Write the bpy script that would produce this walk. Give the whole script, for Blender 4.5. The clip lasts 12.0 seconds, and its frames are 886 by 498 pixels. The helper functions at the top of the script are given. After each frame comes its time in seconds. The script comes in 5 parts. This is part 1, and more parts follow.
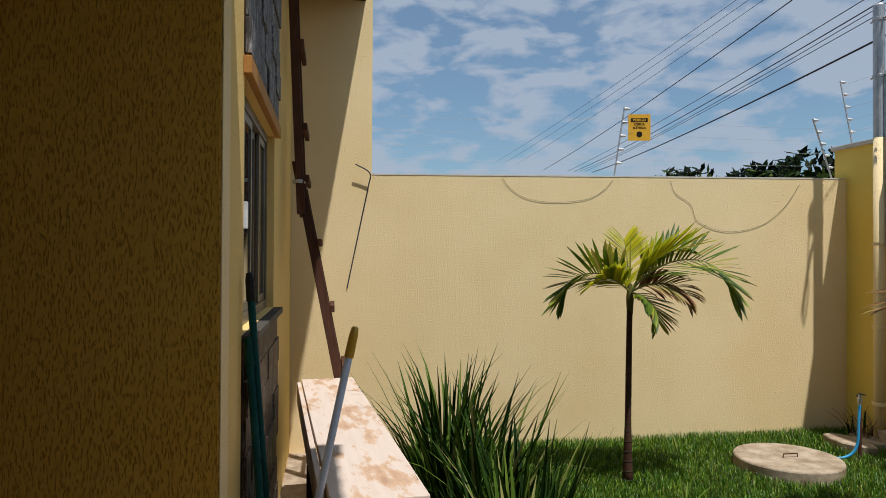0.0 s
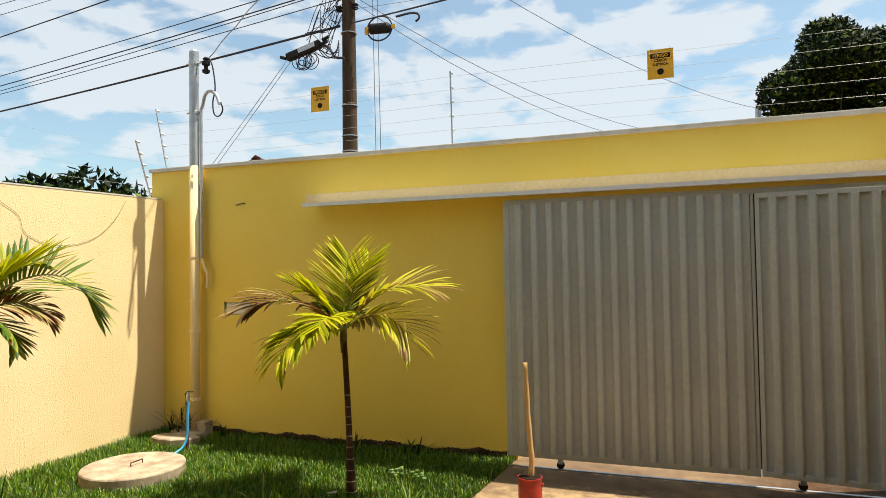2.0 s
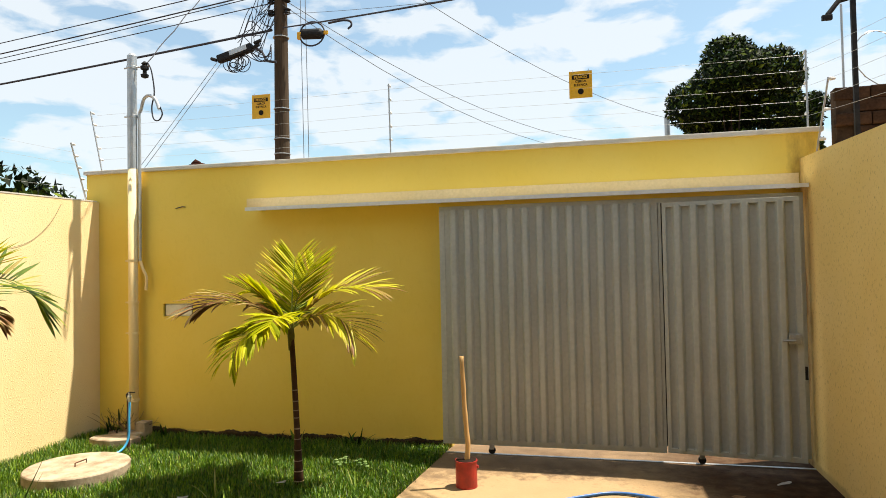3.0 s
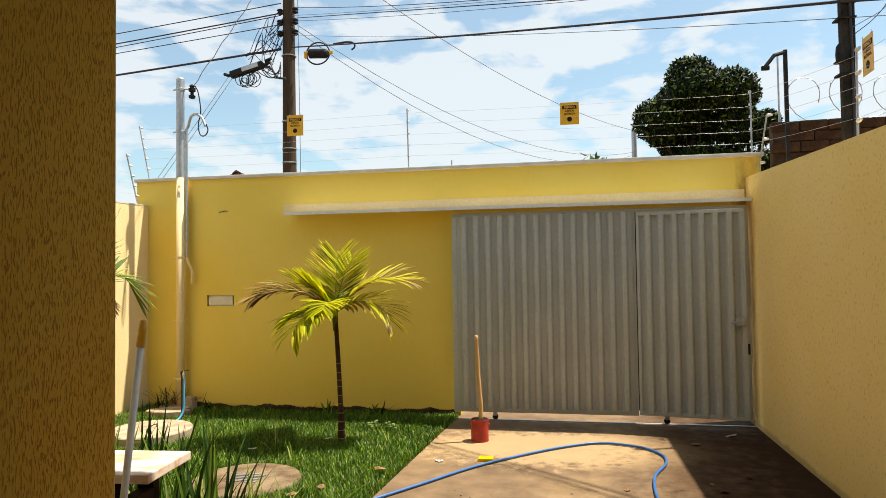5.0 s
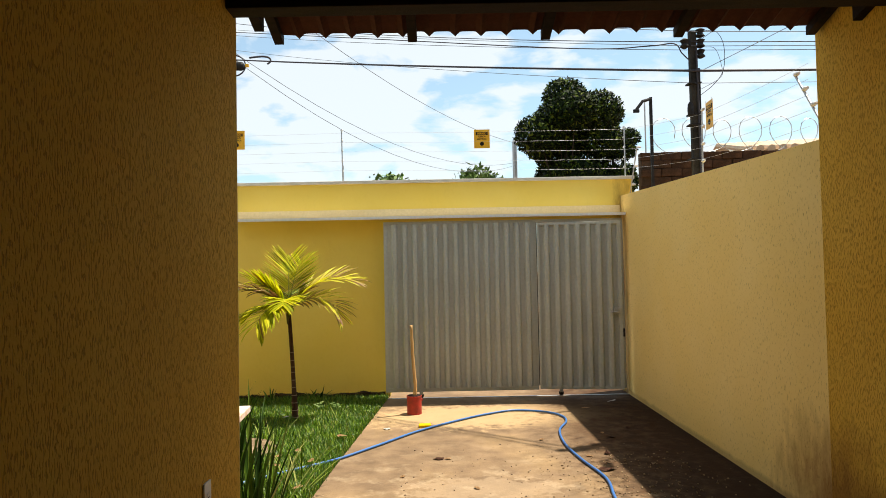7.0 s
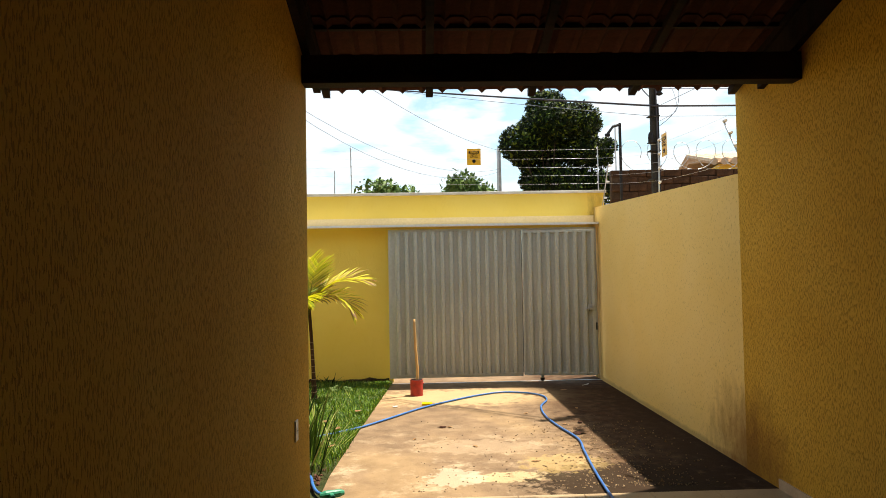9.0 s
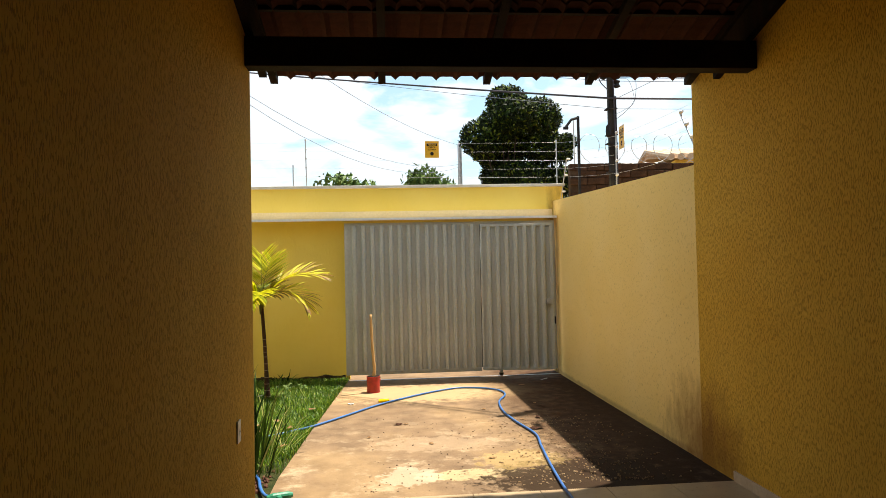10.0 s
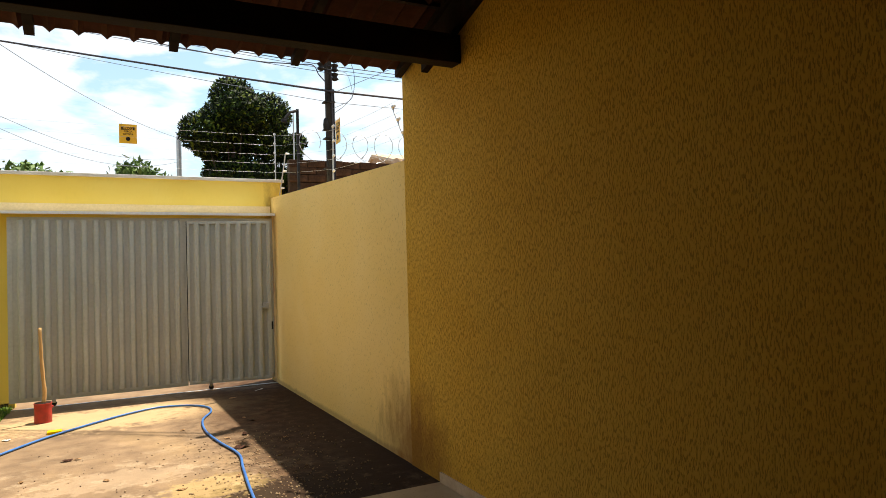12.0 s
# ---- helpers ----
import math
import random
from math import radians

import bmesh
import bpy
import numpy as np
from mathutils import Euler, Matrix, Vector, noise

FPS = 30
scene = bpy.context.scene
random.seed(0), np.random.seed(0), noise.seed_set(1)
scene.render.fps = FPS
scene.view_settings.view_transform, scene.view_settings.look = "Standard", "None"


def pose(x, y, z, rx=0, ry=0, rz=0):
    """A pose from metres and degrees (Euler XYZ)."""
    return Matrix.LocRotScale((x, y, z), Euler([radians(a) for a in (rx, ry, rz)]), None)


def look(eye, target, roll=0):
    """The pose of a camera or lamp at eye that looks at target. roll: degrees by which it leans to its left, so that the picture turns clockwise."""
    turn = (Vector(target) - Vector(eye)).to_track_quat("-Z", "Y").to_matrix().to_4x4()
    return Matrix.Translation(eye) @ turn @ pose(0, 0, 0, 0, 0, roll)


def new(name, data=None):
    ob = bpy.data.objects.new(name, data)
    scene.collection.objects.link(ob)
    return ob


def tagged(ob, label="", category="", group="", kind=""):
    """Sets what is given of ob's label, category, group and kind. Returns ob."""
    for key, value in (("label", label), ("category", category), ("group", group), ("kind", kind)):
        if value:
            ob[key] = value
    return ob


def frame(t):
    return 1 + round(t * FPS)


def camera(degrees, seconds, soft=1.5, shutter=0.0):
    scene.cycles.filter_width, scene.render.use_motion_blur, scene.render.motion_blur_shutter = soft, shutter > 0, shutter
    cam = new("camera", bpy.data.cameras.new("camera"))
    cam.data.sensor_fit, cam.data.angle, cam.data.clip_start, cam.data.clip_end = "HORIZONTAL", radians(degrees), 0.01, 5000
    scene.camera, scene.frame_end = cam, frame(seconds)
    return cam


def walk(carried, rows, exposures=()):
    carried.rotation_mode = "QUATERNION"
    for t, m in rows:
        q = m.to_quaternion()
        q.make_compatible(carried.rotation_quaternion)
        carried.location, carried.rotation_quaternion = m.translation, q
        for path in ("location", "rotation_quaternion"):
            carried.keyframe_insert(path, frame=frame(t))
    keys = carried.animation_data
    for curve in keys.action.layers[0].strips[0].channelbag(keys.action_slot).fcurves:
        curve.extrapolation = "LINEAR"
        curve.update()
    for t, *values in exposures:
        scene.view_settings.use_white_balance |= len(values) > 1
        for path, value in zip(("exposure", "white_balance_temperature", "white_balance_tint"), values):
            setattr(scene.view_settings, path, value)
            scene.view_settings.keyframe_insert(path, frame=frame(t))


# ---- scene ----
cam = camera(67.6, 12.0, 0.75)
# seconds, eye, target, roll
PATH = [
    (0, (0.584, 0.34, 1.627), (-1.388, 0.669, 1.647), 0.3),
    (0.5, (0.545, 0.179, 1.595), (-1.326, 0.883, 1.646), -0.1),
    (1, (0.42, 0.122, 1.609), (-1.227, 1.255, 1.663), -0.1),
    (1.5, (0.288, -0.017, 1.604), (-0.941, 1.559, 1.667), -0.5),
    (2, (0.131, -0.307, 1.606), (-0.56, 1.569, 1.666), -0.9),
    (2.5, (0.119, -0.567, 1.605), (-0.382, 1.368, 1.663), -1.1),
    (3, (0.117, -0.721, 1.625), (-0.35, 1.223, 1.68), -1.1),
    (4.8, (-0.101, -1.808, 1.544), (-0.512, 0.148, 1.616), -0.6),
    (5, (-0.082, -1.934, 1.558), (-0.451, 0.031, 1.623), -0.8),
    (5.5, (-0.11, -2.175, 1.549), (-0.382, -0.194, 1.613), -0.9),
    (6, (-0.18, -2.468, 1.563), (-0.372, -0.479, 1.63), -0.9),
    (6.5, (-0.343, -2.801, 1.506), (-0.423, -0.805, 1.591), -1.1),
    (7, (-0.573, -3.148, 1.553), (-0.568, -1.149, 1.618), -1.1),
    (8.8, (-0.782, -4.257, 1.547), (-0.745, -2.259, 1.614), -0.9),
    (9, (-0.785, -4.331, 1.566), (-0.726, -2.333, 1.633), -1.0),
    (9.5, (-0.799, -4.306, 1.566), (-0.676, -2.311, 1.629), -1.0),
    (10, (-0.714, -4.185, 1.54), (-0.542, -2.193, 1.593), -1.2),
    (10.5, (-0.571, -4.071, 1.532), (-0.269, -2.094, 1.577), -1.3),
    (11, (-0.543, -3.911, 1.525), (-0.021, -1.981, 1.565), -1.4),
    (11.5, (-0.512, -3.841, 1.532), (0.228, -1.983, 1.569), -1.5),
    (12, (-0.382, -3.797, 1.495), (0.543, -2.024, 1.541), -1.6),
]
# exposure over time: the camera opens up as it backs into the shade
EXPO = [(0, -0.18, 6050, 12), (0.5, -0.28, 6150, 12), (1.0, -0.08, 6350, 11), (1.5, 0.36, 6750, 10), (2.0, 0.74, 7050, 10), (2.5, 0.88, 7150, 10), (3.0, 0.92, 7150, 10), (5.0, 0.84, 7200, 10), (7.0, 0.96, 7150, 10), (9.0, 1.18, 7200, 11), (12.0, 1.14, 7200, 12)]
walk(cam, [(t, look(eye, target, roll)) for t, eye, target, roll in PATH], EXPO)

# ---- world and sun ----
SUN_DIR = Vector((0.375, 0.165, 1.0)).normalized()
world = bpy.data.worlds.new("sky")
scene.world = world
world.use_nodes = True
wn = world.node_tree.nodes
wl = world.node_tree.links
wn.clear()
w_out = wn.new("ShaderNodeOutputWorld")
w_bg = wn.new("ShaderNodeBackground")
w_bg.inputs["Strength"].default_value = 0.104
sky = wn.new("ShaderNodeTexSky")
sky.sky_type = "NISHITA"
sky.sun_disc = False
sky.sun_elevation = math.asin(SUN_DIR.z)
sky.sun_rotation = math.atan2(SUN_DIR.x, SUN_DIR.y)
sky.dust_density = 1.2
w_co = wn.new("ShaderNodeTexCoord")
w_map = wn.new("ShaderNodeMapping")
w_map.inputs["Scale"].default_value = (1.0, 1.0, 2.6)
w_n1 = wn.new("ShaderNodeTexNoise")
w_n1.inputs["Scale"].default_value = 10.0
w_n1.inputs["Detail"].default_value = 8.0
w_n1.inputs["Roughness"].default_value = 0.52
w_n1.inputs["Distortion"].default_value = 0.25
w_n2 = wn.new("ShaderNodeTexNoise")
w_n2.inputs["Scale"].default_value = 1.7
w_n2.inputs["Detail"].default_value = 3.0
w_add = wn.new("ShaderNodeMath")
w_add.operation = "MULTIPLY_ADD"
w_add.inputs[1].default_value = 0.8
w_ramp = wn.new("ShaderNodeValToRGB")
w_ramp.color_ramp.elements[0].position = 0.89
w_ramp.color_ramp.elements[0].color = (0.17, 0.17, 0.17, 1)
w_ramp.color_ramp.elements[1].position = 1.28
w_ramp.color_ramp.elements[1].color = (0.85, 0.85, 0.85, 1)
w_mix = wn.new("ShaderNodeMixRGB")
w_mix.inputs[2].default_value = (4.5, 5.05, 5.7, 1)
wl.new(w_co.outputs["Generated"], w_map.inputs["Vector"])
wl.new(w_map.outputs[0], w_n1.inputs["Vector"])
wl.new(w_map.outputs[0], w_n2.inputs["Vector"])
wl.new(w_n2.outputs["Fac"], w_add.inputs[0])
wl.new(w_n1.outputs["Fac"], w_add.inputs[2])
w_sep = wn.new("ShaderNodeSeparateXYZ")
w_west = wn.new("ShaderNodeMath")
w_west.operation = "MULTIPLY_ADD"
w_west.inputs[1].default_value = -0.06
wl.new(w_co.outputs["Generated"], w_sep.inputs[0])
wl.new(w_sep.outputs["X"], w_west.inputs[0])
wl.new(w_add.outputs[0], w_west.inputs[2])
wl.new(w_west.outputs[0], w_ramp.inputs[0])
wl.new(w_ramp.outputs[0], w_mix.inputs[0])
w_tint = wn.new("ShaderNodeMixRGB")
w_tint.blend_type = "MULTIPLY"
w_tint.inputs[0].default_value = 1.0
w_tint.inputs[2].default_value = (0.84, 1.05, 1.04, 1)
wl.new(sky.outputs[0], w_tint.inputs[1])
wl.new(w_tint.outputs[0], w_mix.inputs[1])
wl.new(w_mix.outputs[0], w_bg.inputs["Color"])
wl.new(w_bg.outputs[0], w_out.inputs["Surface"])

sun_data = bpy.data.lights.new("sun", "SUN")
sun_data.energy = 5.0
sun_data.angle = radians(0.85)
sun_data.color = (1.0, 0.95, 0.86)
sun = new("sun", sun_data)
sun.matrix_world = look(SUN_DIR * 50, (0, 0, 0))


# ---- materials ----
def ramp(nt, fac, stops):
    r = nt.nodes.new("ShaderNodeValToRGB")
    el = r.color_ramp.elements
    el[0].position, el[0].color = stops[0][0], (*stops[0][1], 1)
    el[1].position, el[1].color = stops[-1][0], (*stops[-1][1], 1)
    for p, c in stops[1:-1]:
        e = el.new(p)
        e.color = (*c, 1)
    nt.links.new(fac, r.inputs[0])
    return r.outputs[0]


def tex(nt, kind, scale, detail=4.0, stretch=(1, 1, 1), rough=0.55, coord="Object"):
    co = nt.nodes.new("ShaderNodeTexCoord")
    mp = nt.nodes.new("ShaderNodeMapping")
    mp.inputs["Scale"].default_value = stretch
    nt.links.new(co.outputs[coord], mp.inputs[0])
    n = nt.nodes.new("ShaderNodeTex" + kind)
    n.inputs["Scale"].default_value = scale
    if kind == "Noise":
        n.inputs["Detail"].default_value = detail
        n.inputs["Roughness"].default_value = rough
    nt.links.new(mp.outputs[0], n.inputs["Vector"])
    return n


def mixc(nt, fac, a, b, mode="MIX"):
    m = nt.nodes.new("ShaderNodeMixRGB")
    m.blend_type = mode
    for i, v in enumerate((fac, a, b)):
        if isinstance(v, (int, float)):
            m.inputs[i].default_value = v
        elif isinstance(v, tuple):
            m.inputs[i].default_value = (*v, 1)
        else:
            nt.links.new(v, m.inputs[i])
    return m.outputs[0]


def mat(name, color=(0.5, 0.5, 0.5), rough=0.6, metal=0.0):
    m = bpy.data.materials.new(name)
    m.use_nodes = True
    b = m.node_tree.nodes["Principled BSDF"]
    b.inputs["Base Color"].default_value = (*color, 1)
    b.inputs["Roughness"].default_value = rough
    b.inputs["Metallic"].default_value = metal
    b.inputs["Specular IOR Level"].default_value = 0.5 if rough < 0.55 else 0.12
    return m, m.node_tree, b


def bump(nt, b, height, dist, strength=1.0, prev=None):
    n = nt.nodes.new("ShaderNodeBump")
    n.inputs["Distance"].default_value = dist
    n.inputs["Strength"].default_value = strength
    nt.links.new(height, n.inputs["Height"])
    if prev is not None:
        nt.links.new(prev, n.inputs["Normal"])
    nt.links.new(n.outputs[0], b.inputs["Normal"])
    return n.outputs[0]


def mottled(name, c1, c2, scale=3.0, rough=0.7, metal=0.0, fine=60.0, dist=0.001, stretch=(1, 1, 1)):
    """A colour that wanders between two tones, with a fine grain in relief."""
    m, nt, b = mat(name, c1, rough, metal)
    n = tex(nt, "Noise", scale, 6, stretch)
    f = tex(nt, "Noise", fine, 3, stretch)
    col = ramp(nt, n.outputs["Fac"], [(0.35, c1), (0.65, c2)])
    col2 = mixc(nt, 0.25, col, ramp(nt, f.outputs["Fac"], [(0.3, tuple(0.6 * v for v in c1)), (0.7, c2)]))
    nt.links.new(col2, b.inputs["Base Color"])
    bump(nt, b, f.outputs["Fac"], dist)
    return m


def stain_or_shade(nt, col, centre, radius, tone, strength=0.85, edge=(1.75, 0.95)):
    """A ragged patch about one place: dirt, or shade painted into the colour."""
    geo = nt.nodes.new("ShaderNodeNewGeometry")
    mp = nt.nodes.new("ShaderNodeMapping")
    mp.vector_type = "POINT"
    mp.inputs["Location"].default_value = tuple(-c / r for c, r in zip(centre, radius))
    mp.inputs["Scale"].default_value = tuple(1 / r for r in radius)
    nt.links.new(geo.outputs["Position"], mp.inputs[0])
    ln = nt.nodes.new("ShaderNodeVectorMath")
    ln.operation = "LENGTH"
    nt.links.new(mp.outputs[0], ln.inputs[0])
    n = tex(nt, "Noise", 9.0, 6, (1, 1, 0.4), 0.65)
    ad = nt.nodes.new("ShaderNodeMath")
    ad.operation = "MULTIPLY_ADD"
    ad.inputs[1].default_value = 1.5
    nt.links.new(n.outputs["Fac"], ad.inputs[0])
    nt.links.new(ln.outputs["Value"], ad.inputs[2])
    mr = nt.nodes.new("ShaderNodeMapRange")
    mr.inputs[1].default_value, mr.inputs[2].default_value = edge
    mr.inputs[3].default_value, mr.inputs[4].default_value = 0.0, strength
    nt.links.new(ad.outputs[0], mr.inputs[0])
    return mixc(nt, mr.outputs[0], col, tone)


def plaster(name, c1, c2, groove=0.004, stretch=(1, 1, 0.35), scale=55.0, dirt=True, thresh=(0.52, 0.62), groove_shade=0.35, raised=False):
    """Scratched render: short vertical grooves where stones were dragged, their self-shadow painted in, blotches and
    splash dirt near the ground.
    """
    m, nt, b = mat(name, c1, 0.85)
    big = tex(nt, "Noise", 1.3, 5)
    fine = tex(nt, "Noise", 140.0, 3)
    g = tex(nt, "Noise", scale, 2.5, stretch, 0.5)
    ends = ((0, 0, 0), (1, 1, 1)) if raised else ((1, 1, 1), (0, 0, 0))
    gr = ramp(nt, g.outputs["Fac"], [(thresh[0], ends[0]), (thresh[1], ends[1])])
    col = ramp(nt, big.outputs["Fac"], [(0.3, c1), (0.7, c2)])
    # Grooves are tinted darker to imitate the shadow inside them.
    col = mixc(nt, groove_shade, col, mixc(nt, 1.0, col, ramp(nt, gr, [(0.0, (0.45, 0.40, 0.34)), (0.8, (1, 1, 1))]), "MULTIPLY"))
    if dirt:
        geo = nt.nodes.new("ShaderNodeNewGeometry")
        sep = nt.nodes.new("ShaderNodeSeparateXYZ")
        nt.links.new(geo.outputs["Position"], sep.inputs[0])
        dn = tex(nt, "Noise", 5.0, 6, (1, 1, 0.5))
        ad = nt.nodes.new("ShaderNodeMath")
        ad.operation = "MULTIPLY_ADD"
        ad.inputs[1].default_value = -0.07
        nt.links.new(dn.outputs["Fac"], ad.inputs[0])
        nt.links.new(sep.outputs["Z"], ad.inputs[2])
        mask = ramp(nt, ad.outputs[0], [(0.0, (0.45, 0.45, 0.45)), (0.03, (0, 0, 0))])
        col = mixc(nt, mask, col, (0.20, 0.12, 0.06))
    if name.startswith(("light", "ochre")):
        col = stain_or_shade(nt, col, (1.69, 0.74, 0.14), (0.3, 0.80, 0.58), (0.26, 0.11, 0.024), 0.8)
    if name.startswith(("light", "smooth")):
        col = stain_or_shade(nt, col, (1.69, 5.15, 0.9), (0.22, 0.22, 2.2), (0.16, 0.075, 0.03), 0.85)
    nt.links.new(col, b.inputs["Base Color"])
    p = bump(nt, b, gr, groove)
    bump(nt, b, fine.outputs["Fac"], 0.0012, 1.0, p)
    return m


M_LEFT = plaster("cream textured render", (0.86, 0.66, 0.34), (0.92, 0.73, 0.42), 0.0032, (1, 1, 0.8), 95.0, False, (0.56, 0.74), 0.0, True)
# House cream turned more golden to carry the front's shade in the colour.
M_FRONTSHADE = plaster("golden shaded house render", (0.82, 0.57, 0.20), (0.85, 0.60, 0.23), 0.002, (1, 1, 0.8), 100.0, False, (0.52, 0.68), 0.08)
M_GATEWALL = plaster("smooth yellow paint", (0.84, 0.60, 0.11), (0.87, 0.65, 0.15), 0.0006, (1, 1, 0.6), 30.0, True, (0.5, 0.7), 0.03)
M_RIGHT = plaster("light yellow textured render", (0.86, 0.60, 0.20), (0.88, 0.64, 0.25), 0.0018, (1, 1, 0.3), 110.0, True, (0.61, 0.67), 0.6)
# Same yellow render as M_RIGHT, darkened: the garage's shade is in the tone.
M_GARAGESHADE = plaster("ochre scratched render with shade", (0.72, 0.40, 0.048), (0.77, 0.455, 0.07), 0.0045, (1, 1, 0.22), 180.0, False, (0.54, 0.62), 0.62)
M_COPING = mottled("white coping", (0.72, 0.69, 0.62), (0.60, 0.55, 0.46), 6, 0.8)
M_GATE = mottled("grey gate paint", (0.44, 0.445, 0.39), (0.50, 0.505, 0.45), 2.0, 0.5, 0.0, 30, 0.0004)
M_RAIL = mottled("pale grey rail paint", (0.78, 0.76, 0.73), (0.84, 0.82, 0.79), 3, 0.5, 0, 30, 0.0003)
M_TILEPALE = mottled("pale clay tile", (0.50, 0.36, 0.24), (0.62, 0.48, 0.34), 8, 0.85, 0, 40, 0.001)
M_STEEL = mottled("galvanised steel", (0.42, 0.43, 0.43), (0.55, 0.56, 0.56), 12, 0.45, 0.7, 80, 0.0002)
M_BLACK = mottled("black rubber", (0.015, 0.015, 0.016), (0.03, 0.03, 0.03), 20, 0.6)
M_WIRE = mat("bright wire", (0.45, 0.45, 0.44), 0.4, 0.4)[0]
M_CABLE = mat("dark cable", (0.05, 0.05, 0.06), 0.6)[0]
M_THIN = mat("weathered thin cable", (0.16, 0.18, 0.21), 0.6)[0]
M_CONC = mottled("pale concrete", (0.25, 0.18, 0.115), (0.50, 0.41, 0.30), 9, 0.9, 0, 90, 0.002)
M_POLE = mottled("dark weathered pole", (0.045, 0.03, 0.02), (0.10, 0.07, 0.045), 6, 0.85, 0, 60, 0.003, (1, 1, 0.1))
M_CPOLE = mottled("dark grey concrete pole", (0.012, 0.012, 0.010), (0.055, 0.052, 0.045), 6, 0.85, 0, 60, 0.002)
M_SIGN = mottled("yellow sign plate", (0.80, 0.40, 0.01), (0.85, 0.46, 0.015), 5, 0.45)
M_INK = mat("black ink", (0.02, 0.015, 0.01), 0.6)[0]
# Timber toned near black, mostly to hold the shade under the roof.
M_DARKWOOD = mottled("near-black timber", (0.010, 0.006, 0.004), (0.026, 0.012, 0.008), 4, 0.7, 0, 60, 0.001, (1, 6, 1))
M_LADDER = mottled("reddish brown ladder timber", (0.045, 0.018, 0.011), (0.13, 0.06, 0.038), 5, 0.75, 0, 60, 0.001, (1, 1, 0.15))
# Clay darkened far down; the underside shade of the tiles is in the tone.
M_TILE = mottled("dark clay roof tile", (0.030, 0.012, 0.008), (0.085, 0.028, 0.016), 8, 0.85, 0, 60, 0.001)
M_BRICK = mottled("rough brown brick", (0.014, 0.009, 0.006), (0.10, 0.055, 0.032), 4, 0.95, 0, 50, 0.004)
M_MORTAR = mottled("grey brown mortar", (0.03, 0.02, 0.013), (0.10, 0.065, 0.042), 5, 0.95, 0, 50, 0.004)
M_RED = mottled("red paint, smeared", (0.50, 0.03, 0.02), (0.26, 0.02, 0.015), 14, 0.45, 0, 60, 0.0006)
M_STICK = mottled("debarked stick", (0.52, 0.30, 0.12), (0.68, 0.44, 0.20), 10, 0.7, 0, 50, 0.001, (1, 1, 0.15))
M_BLUE = mottled("blue hose", (0.02, 0.10, 0.32), (0.035, 0.15, 0.42), 10, 0.4)
M_AQUA = mottled("aqua blue hose", (0.03, 0.30, 0.62), (0.05, 0.38, 0.70), 10, 0.4)
M_WHITE = mottled("white plastic", (0.72, 0.72, 0.70), (0.78, 0.78, 0.76), 5, 0.4, 0, 60, 0.0002)
M_POLEWHITE = mottled("pale grey blue handle", (0.64, 0.67, 0.74), (0.70, 0.73, 0.80), 5, 0.35, 0, 40, 0.0002)
M_GOLD = mottled("mustard plastic", (0.58, 0.34, 0.03), (0.66, 0.40, 0.04), 10, 0.35)
M_GREEN = mottled("dark green plastic", (0.006, 0.045, 0.04), (0.01, 0.07, 0.055), 10, 0.6)
M_NOZZLE = mottled("green plastic tool", (0.01, 0.16, 0.09), (0.02, 0.22, 0.12), 10, 0.4)
M_SPONGE = mottled("yellow sponge", (0.85, 0.55, 0.01), (0.80, 0.50, 0.01), 20, 0.9, 0, 150, 0.001)
M_PAPER = mottled("white litter", (0.72, 0.70, 0.66), (0.62, 0.60, 0.56), 20, 0.8)
M_LEAFDRY = mottled("dry brown leaf", (0.30, 0.16, 0.07), (0.45, 0.30, 0.16), 20, 0.8)
M_STONE = mottled("rock", (0.09, 0.06, 0.04), (0.26, 0.19, 0.13), 14, 0.9, 0, 40, 0.004)
M_GLASSD = mat("window glass", (0.03, 0.035, 0.035), 0.05)[0]
M_ALU = mottled("brown grey aluminium", (0.16, 0.14, 0.11), (0.22, 0.19, 0.15), 5, 0.4, 0.5, 60, 0.0002)
M_GRANITE = mottled("dark granite", (0.05, 0.045, 0.04), (0.12, 0.105, 0.09), 60, 0.7, 0, 150, 0.0004)
M_LINTEL = mottled("orange paint", (0.42, 0.19, 0.05), (0.50, 0.25, 0.07), 4, 0.7)
M_FARLEAF = mottled("distant foliage", (0.05, 0.10, 0.02), (0.12, 0.19, 0.045), 3, 0.6, 0, 20, 0.002)
M_BARK = mottled("bark", (0.03, 0.022, 0.016), (0.07, 0.055, 0.04), 6, 0.9, 0, 40, 0.006)


